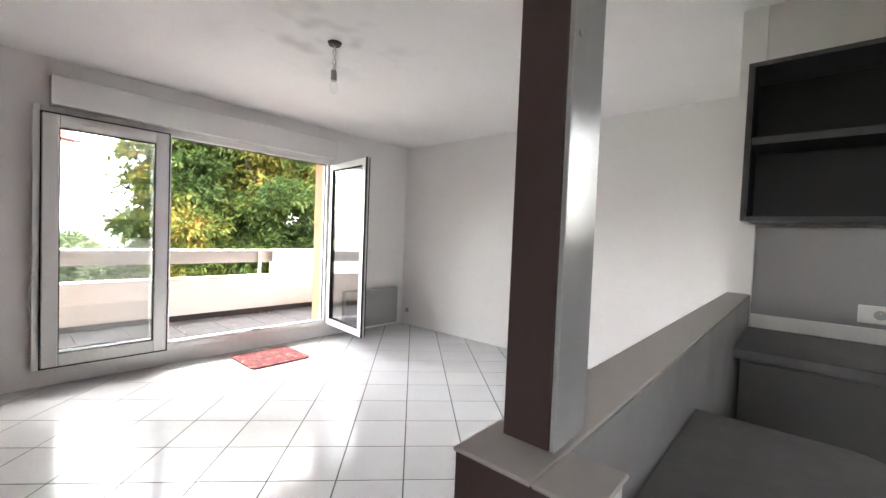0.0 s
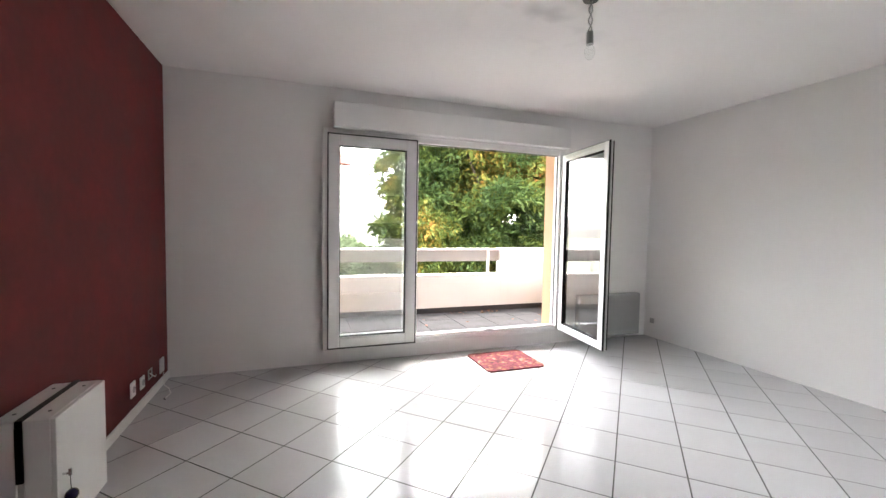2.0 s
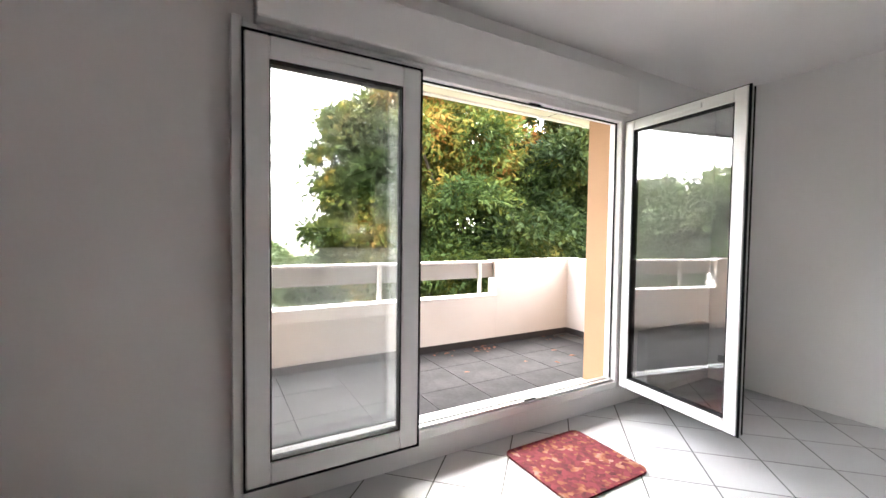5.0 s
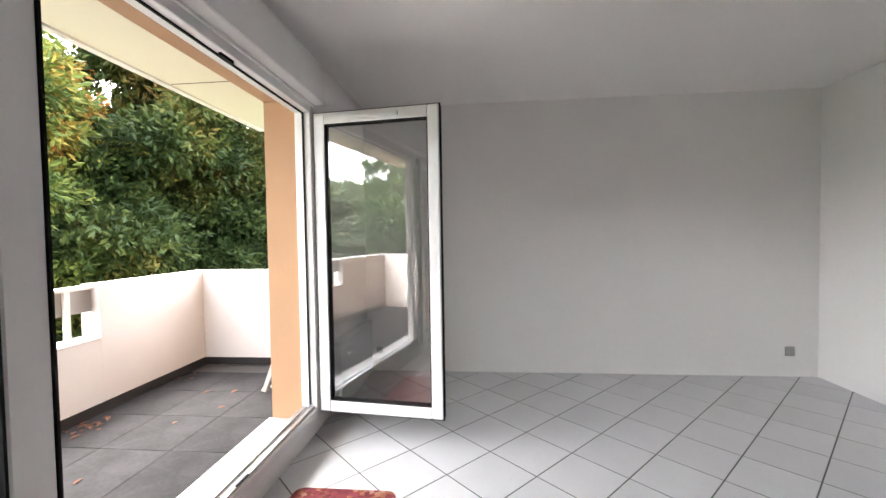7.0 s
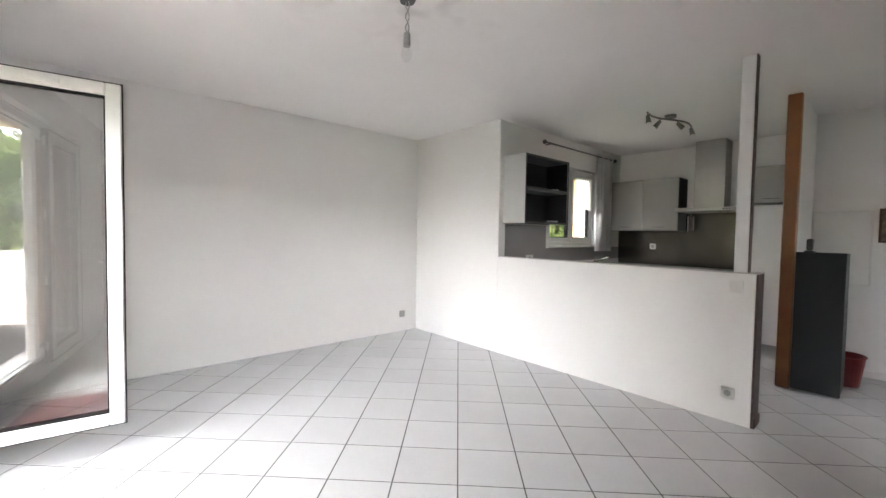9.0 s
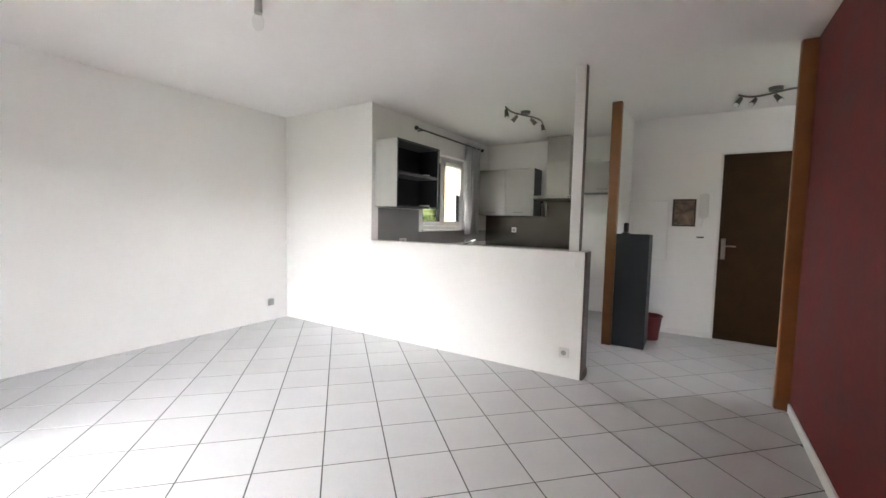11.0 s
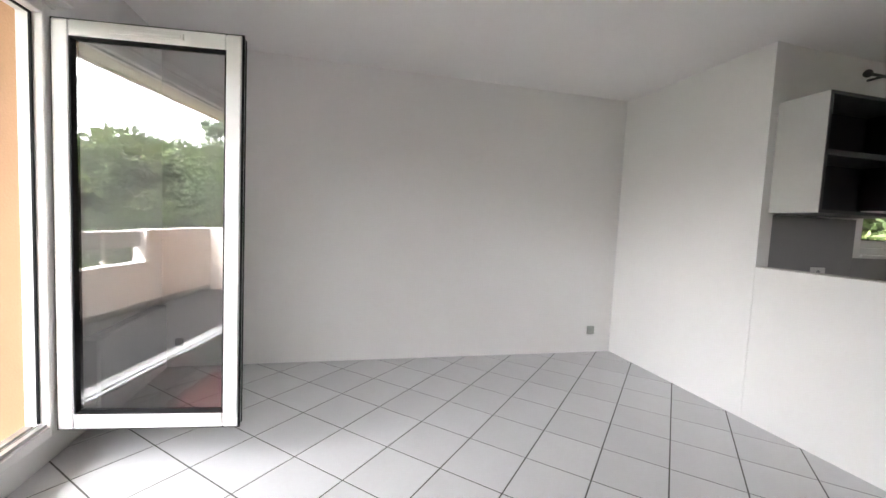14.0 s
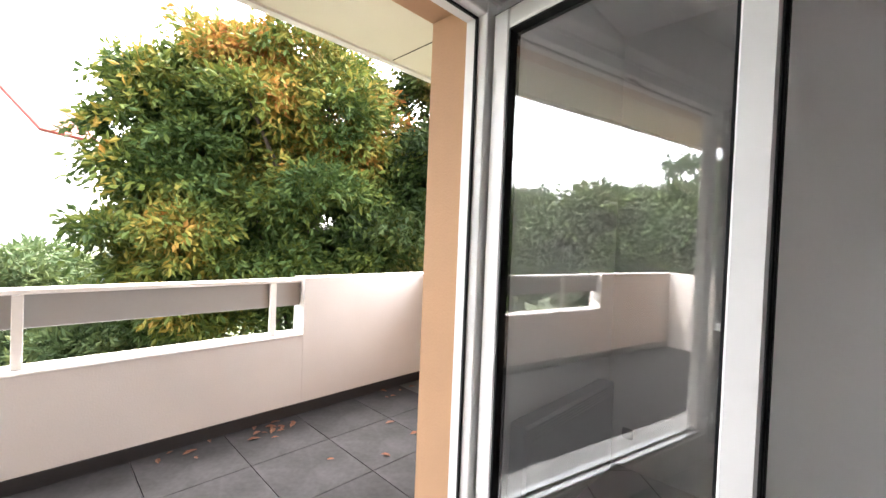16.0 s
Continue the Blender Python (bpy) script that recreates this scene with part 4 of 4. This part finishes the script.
def crown_mesh(name, blobs, count, size, mat, seed):
    """Many small pointed leaves in sprays over and within uneven lobes."""
    r = np.random.default_rng(seed)
    lob = np.array(blobs)
    weights = (lob[:, 3] * lob[:, 4] * lob[:, 5]) ** 0.67
    k = r.choice(len(blobs), count, p=weights / weights.sum())

    def unit(v):
        return v / np.linalg.norm(v, axis=1)[:, None]

    d = r.normal(size=(count, 3))
    d[:, 2] = np.where(r.uniform(size=count) < 0.72, np.abs(d[:, 2]), d[:, 2])
    d = unit(d)
    wob = 1 + 0.22 * np.sin(5 * d[:, 0] + 3.1 * k) * np.sin(4 * d[:, 2] + k) + 0.12 * np.sin(11 * d[:, 1] + 2 * k)
    c = lob[k, :3] + d * lob[k, 3:] * (r.triangular(0.55, 0.95, 1.32, count) * wob)[:, None]
    out = unit(d + r.normal(size=(count, 3)) * 0.5 + np.array((0, 0, -0.55)))
    side_way = unit(np.cross(out, r.normal(size=(count, 3))))
    quads = []
    for q in range(5):
        ang = ((q - 2) * 0.5 + r.normal(size=count) * 0.15)[:, None]
        axis = out * np.cos(ang) + side_way * np.sin(ang)
        nor = unit(np.cross(axis, r.normal(size=(count, 3))))
        s = (size * r.uniform(0.7, 1.35, count))[:, None]
        base = c + axis * s * 0.15 + r.normal(size=(count, 3)) * size * 0.35
        fold = np.cross(axis, nor) * s * 0.09
        quads.append(np.stack((base, base + axis * s * 0.5 + nor * s * 0.2 + fold, base + axis * s, base + axis * s * 0.5 - nor * s * 0.2 + fold), axis=1))
    verts = np.concatenate(quads).reshape(-1, 3)
    faces = np.arange(len(verts)).reshape(-1, 4).tolist()
    me = bpy.data.meshes.new(name)
    me.from_pydata(verts.tolist(), [], faces)
    me.materials.append(mat)
    return me


def tree(x, y, base, top, blobs, count, size, mat, seed, label):
    t = thing("tree", label, "tree", (x, y, base))
    bm = bmesh.new()
    h = top - base
    lean = Vector((0.15, 0.1, 0))
    pts = [Vector((0, 0, -0.1)), Vector((0.1, 0.05, h * 0.3)), lean + Vector((0, 0, h * 0.6)), lean * 2 + Vector((0, 0, h * 0.88))]
    rads = (0.26, 0.2, 0.13, 0.04)
    for i in range(3):
        rod(pts[i], pts[i + 1], rads[i], rads[i + 1], 10, bm)
    part("trunk", bm, BARK, t)
    for k, (bx, by, bz, rx, ry, rz) in enumerate(blobs[:: max(1, len(blobs) // 12)]):
        f = 0.3 + 0.5 * (k % 4) / 4
        a = pts[0].lerp(pts[3], f)
        b = Vector((bx - x, by - y, bz - base))
        mid = a.lerp(b, 0.5) + Vector((0, 0, 0.25))
        bm = rod(a, mid, 0.085, 0.055, 7)
        rod(mid, b, 0.055, 0.02, 7, bm)
        part("limb", bm, BARK, t)
    crown = new("crown", crown_mesh("crown", [(bx - x, by - y, bz - base, rx, ry, rz) for bx, by, bz, rx, ry, rz in blobs], count, size, mat, seed))
    crown.parent = t
    return t


def lobes(seed, cx, cy, cz, rx, ry, rz, n, s0, s1):
    """Lobes spread through an egg-shaped crown."""
    r = random.Random(seed)
    made = []
    while len(made) < n:
        d = Vector((r.uniform(-1, 1), r.uniform(-1, 1), r.uniform(-1, 1)))
        if 0.25 < d.length < 1.0:
            s = r.uniform(s0, s1)
            made.append((cx + d.x * rx, cy + d.y * ry, cz + d.z * rz, s, s, s * 0.62))
    return made


main = lobes(1, 5.2, 10.8, 1.9, 2.5, 1.8, 3.6, 62, 0.5, 0.95) + lobes(11, 2.9, 11.2, 1.5, 0.95, 1.2, 3.0, 44, 0.4, 0.7) + lobes(12, 3.6, 10.6, 3.9, 1.2, 1.1, 1.1, 14, 0.4, 0.65)
tree(5.0, 11.0, -6.2, 5.4, main, 42000, 0.145, LEAF_A, 1, "broad leafy tree turning yellow and orange near the balcony")
# this crown and the tall one below wear the shade-darkened leaf colours
tree(8.6, 9.9, -6.2, 6.4, lobes(2, 8.5, 9.8, 2.2, 2.7, 1.9, 4.4, 70, 0.6, 1.0), 32000, 0.165, LEAF_SHADED, 2, "broad leafy tree with dense green and yellow leaves, coloured darker for shade")
tree(2.2, 13.5, -6.2, 1.4, lobes(3, 2.4, 13.2, -0.7, 1.5, 1.2, 2.2, 34, 0.4, 0.7), 13000, 0.15, LEAF_B, 3, "smaller green leafy tree beside the turning one")
tree(13.2, 7.6, -6.2, 6.6, lobes(4, 13.0, 7.4, 2.0, 2.6, 2.2, 4.6, 40, 0.9, 1.4), 22000, 0.18, LEAF_SHADED, 4, "tall dense green tree beside the turning ones, coloured darker for shade")


# a hedge-like row of green trees on the far sides of the lawn
for k, (tx, ty, th, ts) in enumerate([(-16, 9, 5.6, 3.4), (-20, 14, 6.2, 3.8), (-15, 17, 4.6, 3.2), (-24, 4, 6.6, 3.8), (-22, 20, 5.2, 3.8), (-17, 5, 5.0, 3.2), (-18, 11.5, 5.4, 3.4), (-13.5, 21, 4.8, 3.2), (-19, 18, 5.6, 3.6), (7.5, -10.5, 6.2, 3.2), (16, 5, 5, 3.5)]):
    tree(tx, ty, -6.2, th, lobes(20 + k, tx, ty, th - ts * 1.15, ts, ts * 0.8, ts * 1.1, 26, 0.9, 1.5), 4500, 0.34, LEAF_B, 30 + k, "round green tree across the lawn")
for k, (tx, ty, th) in enumerate([(0.6, 16.0, 0.7), (-1.0, 17.0, 0.2), (2.0, 17.5, 0.9)]):
    tree(tx, ty, -6.2, th, lobes(60 + k, tx, ty, th - 2.4, 1.5, 1.2, 2.2, 20, 0.6, 1.0), 5000, 0.2, LEAF_B, 70 + k, "low green bushy tree under the sky line")


def house(x0, x1, y0, y1, eaves, ridge, turn, label):
    """A gabled house whose ridge runs along y."""
    w, d, e, r = (x1 - x0) / 2, (y1 - y0) / 2, eaves + 6.2, ridge + 6.2
    corner = Matrix.Rotation(radians(turn), 3, "Z") @ Vector((w, -d, 0))
    t = thing("house", label, "house", (x1 - corner.x, y0 - corner.y, -6.2))
    t.rotation_euler = (0, 0, radians(turn))
    bm = bmesh.new()
    ends = []
    for y in (-d, d):
        ends.append([bm.verts.new(p) for p in ((-w, y, 0), (w, y, 0), (w, y, e), (0, y, r), (-w, y, e))])
    bm.faces.new(ends[0])
    bm.faces.new(ends[1][::-1])
    for i in range(5):
        j = (i + 1) % 5
        bm.faces.new((ends[0][i], ends[1][i], ends[1][j], ends[0][j]))
    part("wall", bm, HOUSE_WHITE, t)
    slope = math.hypot(w, r - e)
    for s in (-1, 1):
        bm = box(-slope / 2 - 0.25, slope / 2 + 0.1, -d - 0.35, d + 0.35, 0.02, 0.20, bevel=0.02)
        tilt = math.atan2(r - e, w)
        bm.transform(Matrix.Translation((s * w / 2, 0, (r + e) / 2)) @ Matrix.Rotation(s * tilt, 4, "Y") @ Matrix.Scale(s if s > 0 else 1, 4, (1, 0, 0)))
        part("roof", bm, ROOF_RED, t, "red tiled roof slope")
    for k in (-1, 1):
        for z in (1.2, 4.0, 6.8):
            wn_ = part("window", frame_bars(k * w * 0.45 - 0.55, k * w * 0.45 + 0.55, z, z + 1.3, 0.08, -d - 0.05, -d - 0.005, bevel=0), PVC, t)
            part("window_pane", box(k * w * 0.45 - 0.47, k * w * 0.45 + 0.47, -d - 0.03, -d - 0.006, z + 0.08, z + 1.22), GLASS, wn_)


house(-5.8, 1.3, 36.0, 38.6, 6.75, 9.6, -58, "white rendered house with a red tiled roof")


# ---- balcony tiles ----
slab = bpy.data.objects["balcony_slab"]
tile_mesh = mesh_of("balcony_tile", box(-0.2235, 0.2235, -0.2235, 0.2235, -0.007, 0.008, bevel=0.002), SLATE)
for i in range(-12, 6):
    for j in range(3):
        x, y = 1.34 + 0.225 + 0.45 * i, 4.215 + 0.45 * j
        if -2.0 < x < 3.2:
            o = new("tile", tile_mesh)
            o.parent = slab
            o.location = (x, y, 0.041)

# ---- floor tiles: square, laid at 45 degrees ----
ORIGIN, RUN_A, RUN_B = Vector((-0.114, -0.073, 0)), Vector((0.2354, 0.2399, 0)), Vector((0.2495, -0.2383, 0))
bm = bmesh.new()
GAP = 0.020
ring = []
for z, g in ((-0.0055, GAP), (-0.0012, GAP), (0.0, GAP + 0.0035)):
    ring.append([bm.verts.new(RUN_A * (a * (1 - g) / 2) + RUN_B * (b * (1 - g) / 2) + Vector((0, 0, z))) for a, b in ((-1, -1), (1, -1), (1, 1), (-1, 1))])
bm.faces.new(ring[2])
for lo, hi in zip(ring, ring[1:]):
    for k in range(4):
        bm.faces.new((lo[k], lo[(k + 1) % 4], hi[(k + 1) % 4], hi[k]))
tile_mesh = mesh_of("floor_tile", bm, TILE)
for v in tile_mesh.polygons:
    if v.normal.z < -0.5:
        v.flip()
for i in range(-20, 24):
    for j in range(-20, 24):
        at = ORIGIN + RUN_A * (i + 0.5) + RUN_B * (j + 0.5)
        x, y = at.x, at.y
        living = XW - 0.2 < x < XE + 0.2 and YS - 0.1 < y < YN + 0.1
        hall = -3.1 < x < 2.1 and YK - 0.1 < y <= YS - 0.1
        if living or hall:
            o = new("tile", tile_mesh)
            o.parent = floor
            o.location = at
